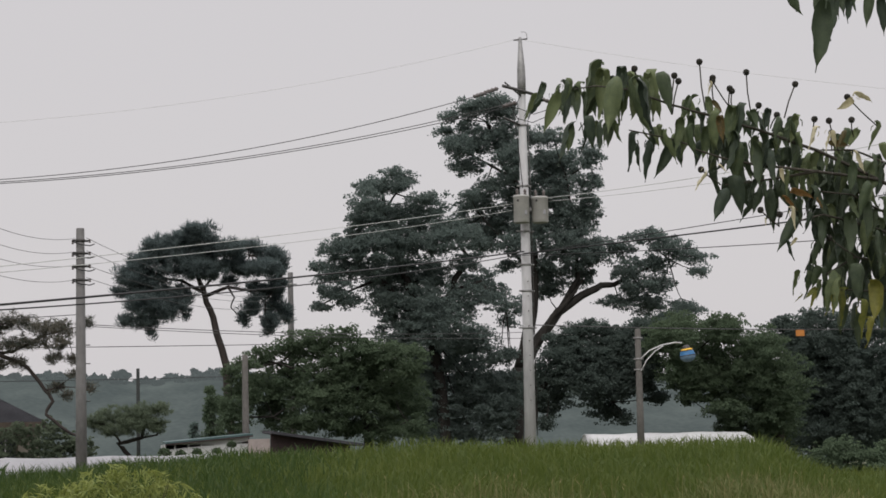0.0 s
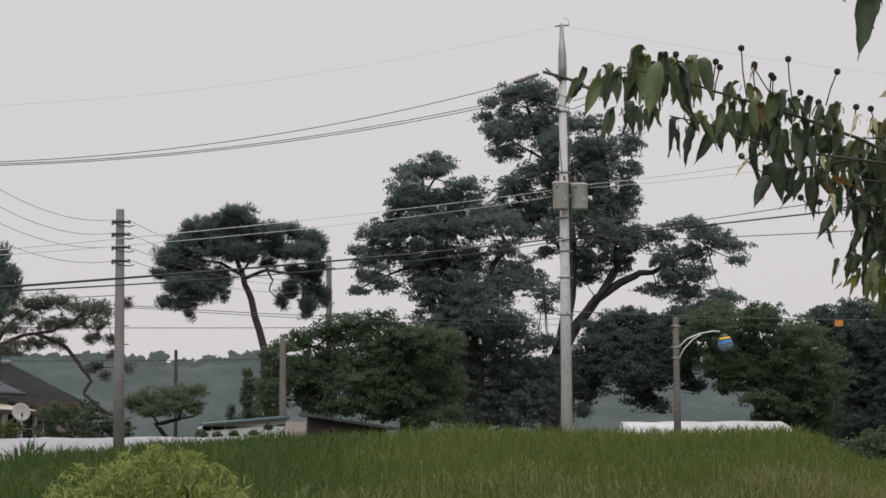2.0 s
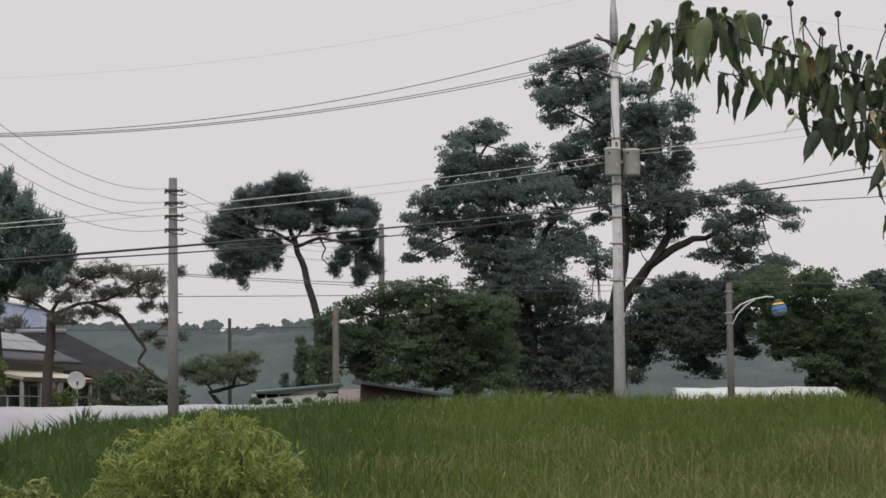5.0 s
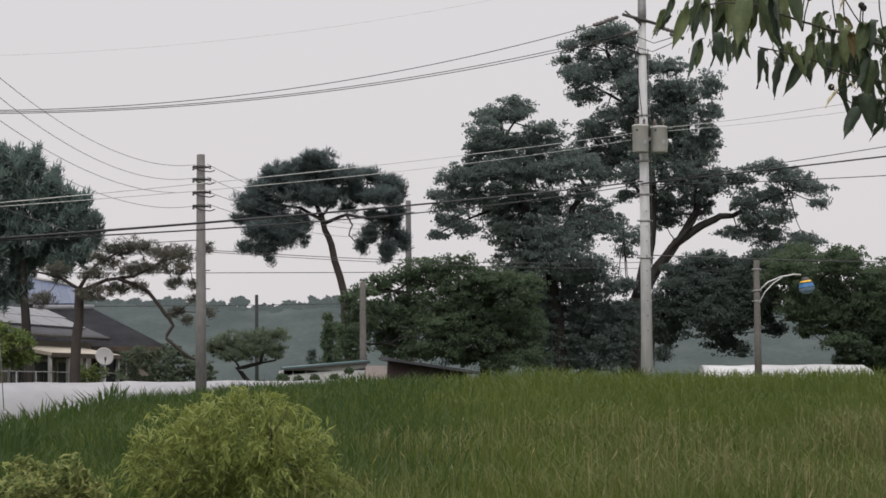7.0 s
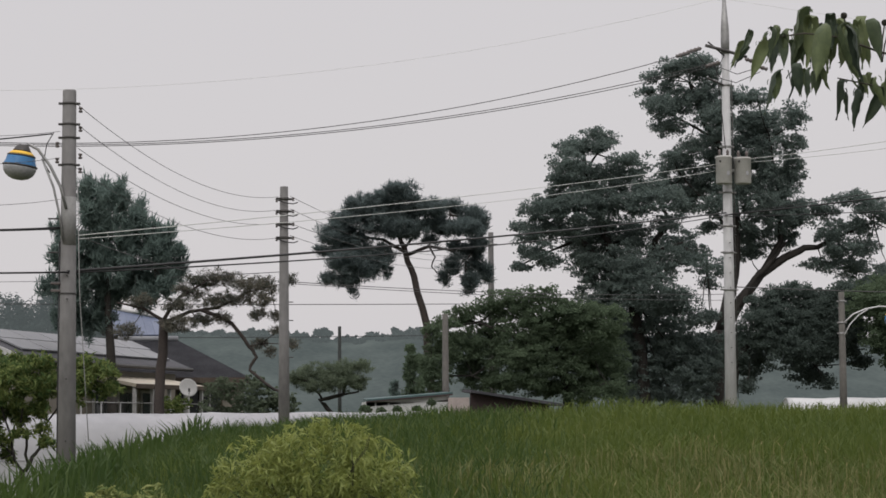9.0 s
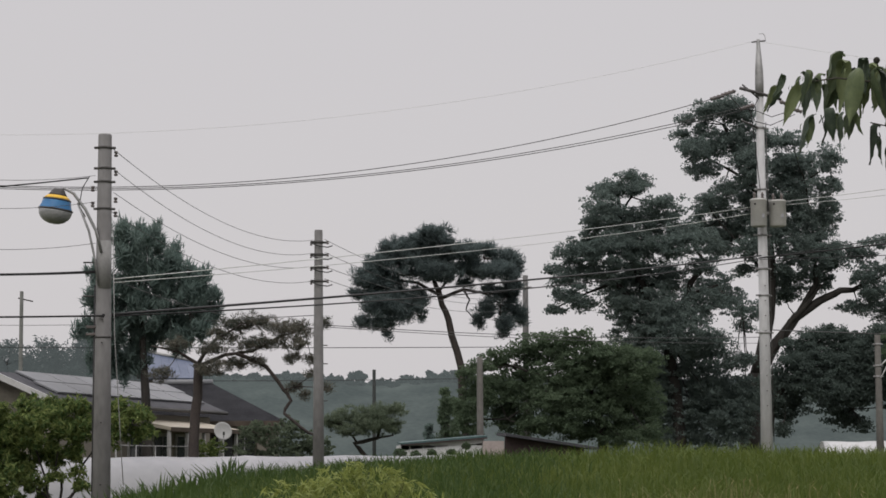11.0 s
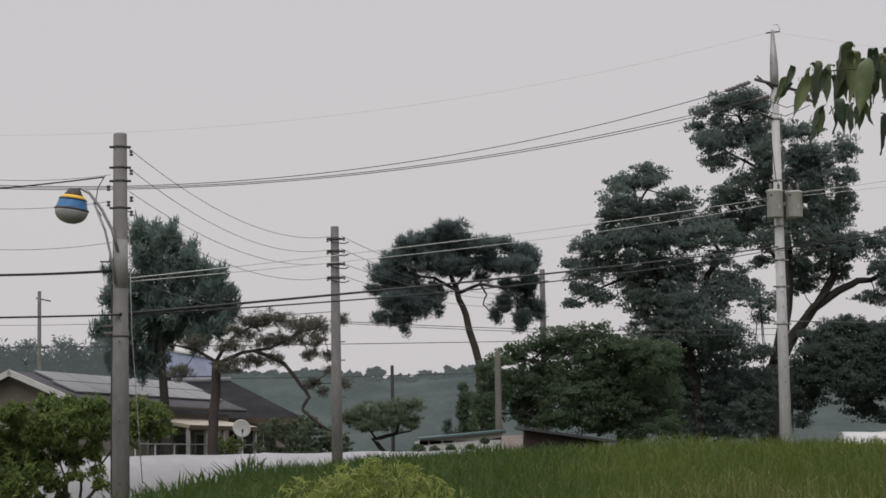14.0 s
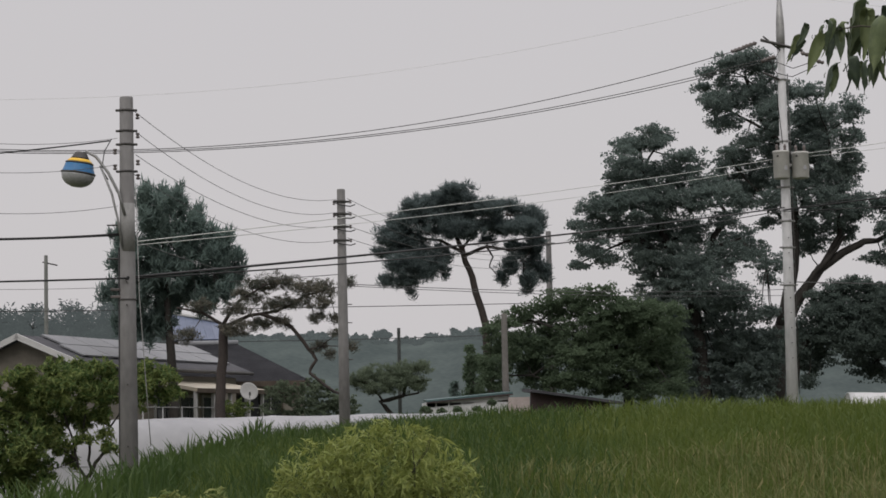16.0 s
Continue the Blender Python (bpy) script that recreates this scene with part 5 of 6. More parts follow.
roof = part("roof", slab(B(), [(-WID / 2, 0, RIDGE), (0, 0, EAVE), (0, LEN, EAVE), (-WID / 2, LEN, RIDGE)], 0.1), ROOF_DARK, house, "dark shingled roof")
part("roof_slope", slab(B(), [(-WID / 2, 0, RIDGE), (-WID, 0, EAVE), (-WID, LEN, EAVE), (-WID / 2, LEN, RIDGE)], 0.1), ROOF_DARK, house)
for v0, v1 in ((-WID / 2, 0.04), (-WID / 2, -WID - 0.04)):
    part("bargeboard", slab(B(), [(v0, -0.06, roof_z(v0) + 0.03), (v1, -0.06, roof_z(v1) + 0.03), (v1, 0.02, roof_z(v1) + 0.03), (v0, 0.02, roof_z(v0) + 0.03)], 0.14), TRIM, house, "white painted board")
for r_ in range(2):
    for c in range(6):
        v0, v1 = (-1.72, -1.12) if r_ == 0 else (-1.08, -0.42)
        u0 = (1.2 if r_ == 0 else 0.9) + c * 1.6
        part("roof_sheet", slab(B(), [(v0, u0, roof_z(v0) + 0.07), (v1, u0, roof_z(v1) + 0.07), (v1, u0 + 1.56, roof_z(v1) + 0.07), (v0, u0 + 1.56, roof_z(v0) + 0.07)], 0.04), ROOF_PALE, roof, "pale grey-white sheet")
part("gutter", tube(B(), [(0.05, 0.0, EAVE - 0.06), (0.05, LEN, EAVE - 0.06)], 0.05, 8), STEEL_DARK, house)
# veranda along the visible side
part("awning", slab(B(), [(-0.3, 4.6, 2.86), (1.0, 4.6, 2.62), (1.0, 9.6, 2.62), (-0.3, 9.6, 2.86)], 0.09), AWNING, house, "cream sheet awning")
part("awning_edge", box(B(), (1.0, 7.1, 2.56), (0.06, 5.0, 0.12), None, 0.01), WOOD, house)
for u in (4.7, 5.9, 7.1, 8.3, 9.5):
    part("post", box(B(), (0.9, u, 1.3), (0.09, 0.09, 2.6), None, 0.01), TRIM, house, "white veranda post")
for u in (4.9, 6.5, 8.1):
    wdw = part("window", box(B(), (-0.33, u + 0.6, 1.75), (0.06, 1.25, 1.5), None, 0.01), TRIM, house, "white framed window")
    for k in range(2):
        part("pane", box(B(), (-0.285, u + 0.31 + 0.58 * k, 1.75), (0.03, 0.5, 1.34), None, 0.005), GLASS, wdw)
for z in (1.7, 2.12):
    part("rail", tube(B(), [(0.98, 1.0, z), (0.98, 9.6, z)], 0.014, 6), STEEL, house)
for u in (1.2, 2.4, 3.6):
    part("rail_post", tube(B(), [(0.98, u, 0.0), (0.98, u, 2.12)], 0.02, 6), STEEL, house)

# hip-roofed wing
wing = thing("hip_roofed_house", "low house with a dark hipped roof behind garden trees", "house", at=(-3.2, 62.0, 0))
part("wall", box(B(), (-1.4, 2.6, 1.45), (6.2, 4.6, 2.9)), WALL, wing)
hip = [(-4.8, -0.2, 2.92), (1.95, -0.2, 2.92), (1.95, 5.4, 2.92), (-4.8, 5.4, 2.92), (-2.0, 2.5, 4.12), (-0.3, 2.5, 4.12)]
for name, ids in (("front_slope", (0, 1, 5, 4)), ("side_slope", (1, 2, 5)), ("back_slope", (2, 3, 4, 5)), ("end_slope", (3, 0, 4))):
    bm = B()
    vs = [bm.verts.new(hip[i]) for i in ids]
    bm.faces.new(vs)
    bmesh.ops.solidify(bm, geom=bm.faces[:], thickness=0.1)
    part(name, bm, ROOF_DARK, wing)
part("ridge_cap", tube(B(), [(-2.05, 2.5, 4.14), (-0.25, 2.5, 4.14)], 0.09, 8), ROOF_PALE, wing, "pale ridge flashing")
part("fascia", box(B(), (-1.42, -0.22, 2.83), (6.75, 0.05, 0.16), None, 0.01), WOOD, wing)
for x0 in (0.35, 1.0):
    wdw = part("window", box(B(), (x0 - 0.2, 0.28, 1.75), (0.72, 0.06, 1.7), None, 0.01), WOOD, wing, "dark framed window")
    part("pane", box(B(), (x0 - 0.2, 0.235, 1.75), (0.6, 0.03, 1.56), None, 0.005), GLASS, wdw)
    part("mullion", box(B(), (x0 - 0.2, 0.215, 1.75), (0.04, 0.02, 1.56)), TRIM, wdw)

# blue-roofed barn
barn = thing("blue_roofed_barn", "small barn with a steep faded blue metal roof", "barn", at=(-4.95, 66.5, 0))
part("wall", box(B(), (0, 1.5, 2.15), (1.7, 2.6, 4.3)), WALL, barn)
for k in range(7):
    a0, a1 = -0.85 + k * 0.26, -0.85 + k * 0.26 + 0.254
    part("roof_sheet", slab(B(), [(a0, -0.2, 4.35), (a1, -0.2, 4.35), (a1 - 0.3, 1.5, 5.27 - 0.055 * k), (a0 - 0.3, 1.5, 5.32 - 0.055 * k)], 0.05), ROOF_BLUE, barn)
part("verge", tube(B(), [(-0.9, -0.2, 4.36), (-1.2, 1.5, 5.36)], 0.05, 6), STEEL_DARK, barn)
part("ridge_cap", tube(B(), [(-1.25, 1.5, 5.36), (0.7, 1.5, 4.98)], 0.06, 6), TRIM, barn, "white ridge flashing")
part("back_slope", slab(B(), [(-1.15, 1.55, 5.3), (0.66, 1.55, 4.93), (0.9, 3.0, 4.3), (-0.9, 3.0, 4.3)], 0.05), ROOF_BLUE, barn)

# satellite dish
dish = thing("satellite_dish", "round white satellite dish on a white post", "satellite dish", at=(-2.64, 53.6, 0))
dm = lathe(B(), [(0.01, 0.0), (0.1, 0.008), (0.2, 0.035), (0.235, 0.05), (0.235, 0.06), (0.2, 0.047), (0.1, 0.02), (0.01, 0.012)], n=28)
bmesh.ops.rotate(dm, verts=dm.verts, matrix=Matrix.Rotation(radians(72), 3, "X") @ Matrix.Rotation(radians(20), 3, "Y"))
bmesh.ops.translate(dm, verts=dm.verts, vec=(0.02, -0.1, 2.47))
part("reflector", dm, TRIM, dish)
part("post", tube(B(), [(0.02, 0, 0), (0.02, 0, 2.45)], 0.045, 10), TRIM, dish)
part("feed_arm", tube(B(), [(0.05, -0.1, 2.3), (0.07, -0.34, 2.38)], 0.012, 6), STEEL, dish)
part("receiver", box(B(), (0.07, -0.36, 2.42), (0.05, 0.07, 0.09), None, 0.01), STEEL_DARK, dish)

# shed beyond the field
ROOF_X0, ROOF_X1, ROOF_Z0, ROOF_Z1 = 2.15, 4.68, 2.26, 2.46
shed = thing("shed", "low shed with a teal metal roof and pinkish end wall", "shed", at=(0, 62, 0))
TEAL = material("teal_roof_sheet", (0.035, 0.07, 0.07), (0.075, 0.12, 0.12), 1.2, 0.5)
PINK = material("pinkish_plaster", (0.26, 0.22, 0.21), (0.40, 0.35, 0.33), 2.0, 0.9, bump=0.2)
RUST = material("rusty_brown_sheet", (0.022, 0.016, 0.017), (0.05, 0.032, 0.032), 1.5, 0.8)
part("white_wall", box(B(), (3.32, 1.4, 1.09), (2.44, 2.6, 2.18)), TUNNEL_WHITE, shed)
part("upper_wall", slab(B(), [(2.15, 0.1, 2.2), (4.54, 0.1, 2.4), (4.54, 2.7, 2.4), (2.15, 2.7, 2.2)], 0.16), TUNNEL_WHITE, shed)
part("end_wall", box(B(), (4.85, 1.2, 1.15), (0.62, 2.8, 2.3)), PINK, shed)
part("dark_wall", box(B(), (6.3, 1.4, 1.05), (2.26, 2.6, 2.1)), RUST, shed)
part("roof", slab(B(), [(ROOF_X0, -0.02, ROOF_Z0), (ROOF_X1, -0.02, ROOF_Z1), (ROOF_X1, 3.0, ROOF_Z1 + 0.06), (ROOF_X0, 3.0, ROOF_Z0 + 0.06)], 0.05), TEAL, shed, "teal metal roof")
part("roof_edge", slab(B(), [(ROOF_X0, -0.05, ROOF_Z0 - 0.05), (ROOF_X1, -0.05, ROOF_Z1 - 0.05), (ROOF_X1, -0.01, ROOF_Z1 - 0.05), (ROOF_X0, -0.01, ROOF_Z0 - 0.05)], 0.04), RUST, shed)
part("lean_to_roof", slab(B(), [(5.2, -0.5, 2.52), (7.9, -0.5, 2.1), (7.9, 3.0, 2.15), (5.2, 3.0, 2.58)], 0.08), ROOF_DARK, shed, "dark sloping roof")
part("lean_to_front", slab(B(), [(5.18, -0.12, 2.44), (7.5, -0.12, 2.06), (7.5, -0.06, 0.4), (5.18, -0.06, 0.4)], 0.05), RUST, shed)
for k in range(7):
    part("corrugation", tube(B(), [(2.05 + 0.38 * k, 0.09, 0.3), (2.05 + 0.38 * k, 0.09, 2.18)], 0.02, 5), TUNNEL_WHITE, shed)
round_bush("hedge_shrub", "straggly shrub growing against a white shed wall", (2.9, 61.0, 0),
     [(-0.8, 1.95, 0.16), (-0.35, 1.9, 0.14), (0.1, 1.95, 0.13), (0.7, 1.95, 0.14), (1.1, 2.15, 0.1)],
     ([(0, 0, 0), (0, 0, 1.0), (0, 0, 1.7)], 0.04, 0.03), [], LEAF_MID, BARK, per_m2=900, size=0.11, seed=31, depth=0.2, bough=0.012, category="shrub")

for k, (x, y) in enumerate(((22.9, 63.0), (25.6, 65.0), (28.2, 66.0))):
    round_bush("wild_shrub", "dense dark green shrub at the end of the field", (x, y, 0),
         [(0, 1.2, 0.9), (-0.9, 0.9, 0.8), (0.9, 1.0, 0.8), (0.2, 1.7, 0.5 + 0.1 * k), (-0.5, 1.5, 0.5), (1.6, 0.8, 0.7), (-1.6, 0.7, 0.6)],
         ([(0, 0, 0), (0, 0, 0.5), (0, 0, 1.0)], 0.05, 0.03), [], LEAF_MID, BARK, per_m2=1500, size=0.15, seed=70 + k, depth=0.4, bough=0.012, category="shrub", group="shrubs at the field's end")

for k, (x, y) in enumerate(((30.5, 87.0), (35.0, 88.0))):
    round_bush("woodland_tree", "dark broadleaf tree standing behind the front row", (x, y, 0),
         [(0, 5.2, 1.1), (-1.3, 4.6, 1.1), (1.3, 4.7, 1.1), (0.2, 3.6, 1.3), (-1.8, 3.2, 1.1), (1.9, 3.3, 1.1), (0, 2.3, 1.2), (-1.4, 2.0, 1.0), (1.5, 2.0, 1.0)],
         ([(0, 0, 0), (0, 0, 2), (0, 0, 4)], 0.2, 0.1), [], LEAF_DARK, BARK, per_m2=1300, size=0.2, seed=80 + k, depth=0.6, group="trees behind the front row")

# ---------------------------------------------------------------- more plants
def sapling(seed, x, y, h, w, mat, label):
    rng = random.Random(seed)
    lobes = [(rng.uniform(-w, w) * (1 - k / 13) * 1.3, 0.4 + (h - 0.4) * k / 12, w * rng.uniform(0.8, 1.5) * (1.05 - 0.065 * k)) for k in range(13)]
    return round_bush("young_tree", label, (x, y, 0), lobes, ([(0, 0, 0), (0.02, 0, h * 0.5), (0, 0, h * 0.95)], 0.06, 0.02), [], mat, BARK, per_m2=2400, size=0.2, seed=seed, depth=0.2, flat=1.1, droop=-1.2, slim=0.2, lie=0.0, bough=0.012, group="young trees by the shed")


sapling(42, 3.2, 67, 2.8, 0.35, NEEDLE_SOFT, "slim young conifer behind the shed")
sapling(43, 3.7, 66.5, 3.9, 0.45, LEAF_MID, "slim young tree behind the shed")
round_bush("garden_shrub", "dark rounded shrub in front of the low house", (-1.2, 56, 0),
     [(0, 1.9, 0.5), (-0.7, 1.9, 0.5), (0.6, 1.8, 0.45), (-0.1, 2.4, 0.42), (-0.7, 2.5, 0.36), (0.5, 2.3, 0.36), (0.2, 2.7, 0.25), (1.0, 2.1, 0.35), (-0.3, 1.3, 0.6), (0.5, 1.2, 0.6), (1.1, 1.6, 0.35)],
     ([(0, 0, 0), (0, 0, 0.8), (0, 0, 1.5)], 0.05, 0.03), [], LEAF_PINE, BARK, per_m2=2600, size=0.12, seed=44, depth=0.3, bough=0.012, category="shrub")
round_bush("garden_shrub", "small bright shrub below the satellite dish", (-2.95, 53.2, 0),
     [(0, 1.9, 0.25), (0.2, 2.1, 0.22), (-0.2, 2.1, 0.22), (0.05, 1.6, 0.3)],
     ([(0, 0, 0), (0, 0, 0.8), (0, 0, 1.5)], 0.03, 0.02), [], SHRUB_LEAF, BARK, per_m2=3500, size=0.09, seed=45, depth=0.15, bough=0.01, category="shrub")
# these trees share the glowing hill material, so haze is painted on them too
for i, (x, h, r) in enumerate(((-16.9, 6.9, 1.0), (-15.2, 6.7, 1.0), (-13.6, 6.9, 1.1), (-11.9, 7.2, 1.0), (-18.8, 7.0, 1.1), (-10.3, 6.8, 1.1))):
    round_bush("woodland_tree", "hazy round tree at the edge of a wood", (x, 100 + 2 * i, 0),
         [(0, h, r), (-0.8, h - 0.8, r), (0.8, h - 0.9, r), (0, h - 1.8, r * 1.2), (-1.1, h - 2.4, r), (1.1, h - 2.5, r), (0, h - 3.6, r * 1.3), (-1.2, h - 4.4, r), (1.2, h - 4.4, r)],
         ([(0, 0, 0), (0, 0, 2), (0, 0, h - 0.8)], 0.2, 0.1), [], HILL_HAZE_GLOW, BARK, per_m2=1400, size=0.26, flat=1.3, droop=-1.0, slim=0.35, seed=50 + i, depth=0.6, group="trees beyond the farmhouse")

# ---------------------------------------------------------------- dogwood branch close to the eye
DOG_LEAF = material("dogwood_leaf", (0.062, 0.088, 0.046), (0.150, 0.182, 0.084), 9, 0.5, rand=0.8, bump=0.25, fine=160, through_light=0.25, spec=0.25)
# the same leaf, its colour darkened to paint the shade within the foliage
DOG_SHADED = material("shaded_dogwood_leaf", (0.036, 0.052, 0.036), (0.080, 0.106, 0.060), 9, 0.5, rand=0.8, bump=0.25, fine=160, through_light=0.15, spec=0.25)
DOG_RUST = material("rusty_dogwood_leaf", (0.061, 0.059, 0.024), (0.257, 0.135, 0.048), 22, 0.6, rand=0.6, through_light=0.25)
DOG_CREAM = material("cream_bract", (0.378, 0.342, 0.198), (0.612, 0.567, 0.396), 14, 0.6, rand=0.5, through_light=0.3)
DOG_LIME = material("yellowing_dogwood_leaf", (0.105, 0.119, 0.025), (0.252, 0.238, 0.056), 14, 0.5, rand=0.6, through_light=0.35)
DOG_BARK = material("grey_twig_bark", (0.03, 0.028, 0.022), (0.085, 0.075, 0.06), 30, 0.85, bump=0.4, fine=120)
FRUIT = material("unripe_dogwood_fruit", (0.015, 0.02, 0.014), (0.06, 0.05, 0.04), 120, 0.7, bump=0.8, fine=500)


def leaf_mesh(seed, mats, wide=0.255):
    """An oval leaf of length 1 hanging from its stalk, folded along the midrib and drawn out to a tip."""
    rng = random.Random(seed)
    out, fold, curl, twist = rng.uniform(0.3, 0.8), rng.uniform(0.4, 0.95), rng.uniform(-0.1, 0.45), rng.uniform(-0.8, 0.8)
    n, bm, rows = 11, B(), []
    y = z = 0.0
    for i in range(n + 1):
        u = i / n
        w_ = wide * 0.5 * (math.sin(math.pi * min(1, u * 1.02) ** 0.88) ** 0.85) * (1 - 0.35 * u) * 1.25 + 0.004
        if u > 0.72:
            w_ *= 1 - 1.9 * (u - 0.72)
        lean = radians(75 * (1 - min(1, u / 0.35)) * out * 3.1 - 28 * curl * u * 2 - 60 * max(0, u - 0.7) * (1 if seed % 2 else -0.6))
        y += math.sin(lean) / n
        z -= math.cos(lean) / n
        c, s = math.cos(twist * u), math.sin(twist * u)
        row = []
        for k in (-1.0, -0.55, 0.0, 0.55, 1.0):
            lift = -fold * w_ * abs(k) ** 1.4 + 0.022 * math.sin(u * 19 + k * 2 + seed) * abs(k)
            row.append(bm.verts.new((k * w_ * c - lift * s, y + lift * c + k * w_ * s, z - 0.04 * abs(k) * w_)))
        rows.append(row)
    for a, b in zip(rows, rows[1:]):
        for k in range(4):
            bm.faces.new((a[k], a[k + 1], b[k + 1], b[k])).smooth = True
    stalk = [(0, -0.02, -0.16), (0, -0.035, -0.06), (0, 0, 0)]
    tube(bm, stalk, 0.012, 5)
    me = bpy.data.meshes.new("leaf")
    bm.to_mesh(me)
    bm.free()
    me.materials.append(mats)
    return me


dog = thing("dogwood_tree", "dogwood tree with drooping leaves, round fruits and cream bracts", "tree", at=(0, 0, 0))
TRUNK = (2.75, 4.35)
part("trunk", limb(B(), [(*TRUNK, 0), (2.7, 4.3, 1.2), (2.6, 4.25, 2.3), (2.55, 4.2, 3.2)], 0.06, 0.03, 10, 0.01, 3), DOG_BARK, dog)
FORK = (2.66, 4.28, 1.7)
SPRAYS = [
    [FORK, (1.72, 4.10, 2.09), (1.56, 4.00, 2.14), (1.43, 4.00, 2.20), (1.31, 4.00, 2.24), (1.21, 4.00, 2.27), (1.13, 4.00, 2.29), (1.06, 4.01, 2.32), (0.99, 4.02, 2.33), (0.93, 4.02, 2.32)],
    [(1.56, 4.00, 2.14), (1.41, 3.95, 2.15), (1.30, 4.00, 2.17), (1.21, 4.00, 2.19), (1.14, 4.00, 2.22), (1.05, 4.01, 2.24)],
    [FORK, (1.70, 4.10, 2.01), (1.56, 4.05, 2.05), (1.44, 4.00, 2.07), (1.36, 4.00, 2.05)],
    [(1.70, 4.10, 2.01), (1.61, 4.10, 1.98), (1.52, 4.05, 1.99), (1.44, 4.00, 1.95)],
    [(2.58, 4.22, 2.9), (1.72, 4.10, 2.60), (1.57, 4.00, 2.53), (1.41, 4.00, 2.53)],
    [(1.41, 3.95, 2.15), (1.33, 4.00, 2.14), (1.24, 4.00, 2.13)],
    [(1.70, 4.10, 2.01), (1.59, 4.05, 2.08), (1.50, 4.00, 2.11), (1.42, 3.95, 2.11)],
    [(1.72, 4.10, 2.09), (1.60, 4.05, 2.18), (1.51, 4.00, 2.20), (1.44, 4.00, 2.20)],
    [(1.70, 4.10, 2.01), (1.66, 4.10, 1.94), (1.57, 4.05, 1.92), (1.47, 4.00, 1.92)],
]
for k, pts in enumerate(SPRAYS):
    part("twig", limb(B(), pts, 0.0045 if pts[0] == FORK else 0.0034, 0.0012, 8, 0.003, k), DOG_BARK, dog)
LEAVES = {m.name: [leaf_mesh(100 + i, m) for i in range(6)] for m in (DOG_LEAF, DOG_SHADED, DOG_RUST, DOG_CREAM, DOG_LIME)}
leaf_rng = random.Random(77)


def leaf(mat, x, y, z, tilt, length, face=None):
    ob = new("leaf", leaf_rng.choice(LEAVES[mat.name]))
    ob.parent = dog
    face = leaf_rng.uniform(-70, 70) + (180 if leaf_rng.random() < 0.4 else 0) if face is None else face
    ob.matrix_basis = Matrix.Translation((x, y, z)) @ Matrix.Rotation(radians(-tilt), 4, "Y") @ Matrix.Rotation(radians(face), 4, "Z") @ Matrix.Diagonal((length * leaf_rng.uniform(0.8, 1.05), length, length, 1))
    return ob


TIP_LEAVES = [(0.907, 2.320, -24, 0.079), (0.913, 2.325, -7, 0.071), (0.930, 2.326, -9, 0.069), (0.941, 2.329, 1, 0.063), (0.959, 2.321, -14, 0.070), (0.996, 2.356, -15, 0.112), (1.000, 2.344, -8, 0.114), (1.030, 2.344, -8, 0.109), (1.051, 2.345, 4, 0.106), (1.069, 2.336, 4, 0.106), (1.085, 2.339, 4, 0.114), (1.103, 2.340, 2, 0.109), (1.115, 2.337, 12, 0.090), (1.039, 2.327, 1, 0.102), (1.012, 2.333, 13, 0.067), (0.951, 2.253, -21, 0.086), (0.969, 2.253, 8, 0.070), (1.026, 2.260, 9, 0.062), (1.129, 2.244, 19, 0.066), (1.159, 2.250, -12, 0.077), (1.194, 2.302, -23, 0.064), (1.206, 2.302, 8, 0.055), (1.186, 2.245, 2, 0.070), (1.210, 2.251, -9, 0.065)]
HANGING_LEAVES = [(0.957, 2.251, -7, 0.072), (1.001, 2.259, -5, 0.062), (1.015, 2.260, -9, 0.053), (1.064, 2.219, -10, 0.085), (1.082, 2.219, -8, 0.077), (1.140, 2.222, -29, 0.077), (1.170, 2.256, -1, 0.074), (1.089, 2.227, 4, 0.053), (1.245, 2.122, -21, 0.068), (1.241, 2.120, -2, 0.043), (1.259, 2.133, 10, 0.088), (1.306, 2.134, -29, 0.054), (1.299, 2.128, 11, 0.031), (1.332, 2.134, -6, 0.045), (1.371, 2.053, -31, 0.085), (1.354, 2.022, 9, 0.042), (1.371, 2.058, -2, 0.045), (1.408, 2.067, -18, 0.050), (1.432, 2.067, -9, 0.059), (1.418, 2.016, -15, 0.072), (1.427, 2.005, 6, 0.053), (1.455, 2.056, 10, 0.059), (1.477, 2.022, -8, 0.070), (1.500, 2.068, -5, 0.093)]
MIDDLE_LEAVES = [(1.261, 2.274, -9, 0.088), (1.284, 2.278, -10, 0.081), (1.303, 2.275, 14, 0.043), (1.319, 2.275, 20, 0.050), (1.336, 2.275, -15, 0.055), (1.248, 2.223, -9, 0.094), (1.271, 2.218, -5, 0.087), (1.294, 2.218, 3, 0.087), (1.313, 2.219, 6, 0.087), (1.225, 2.234, 0, 0.070), (1.354, 2.268, -13, 0.047), (1.377, 2.259, -32, 0.037), (1.400, 2.262, 7, 0.073), (1.394, 2.259, -16, 0.073), (1.352, 2.225, -11, 0.072), (1.376, 2.225, -10, 0.083), (1.394, 2.214, -2, 0.070), (1.362, 2.151, -2, 0.053), (1.385, 2.157, 7, 0.048), (1.329, 2.202, 0, 0.073), (1.235, 2.263, -6, 0.085)]
PALE_LEAVES = [(1.445, 2.203, -13, 0.096), (1.482, 2.169, -11, 0.090), (1.506, 2.181, -9, 0.060), (1.416, 2.157, 3, 0.059), (1.455, 1.960, -14, 0.083), (1.475, 1.944, -9, 0.070), (1.468, 2.181, -11, 0.058), (1.526, 2.147, 2, 0.079), (1.553, 2.250, -23, 0.065), (1.563, 2.182, -10, 0.081)]
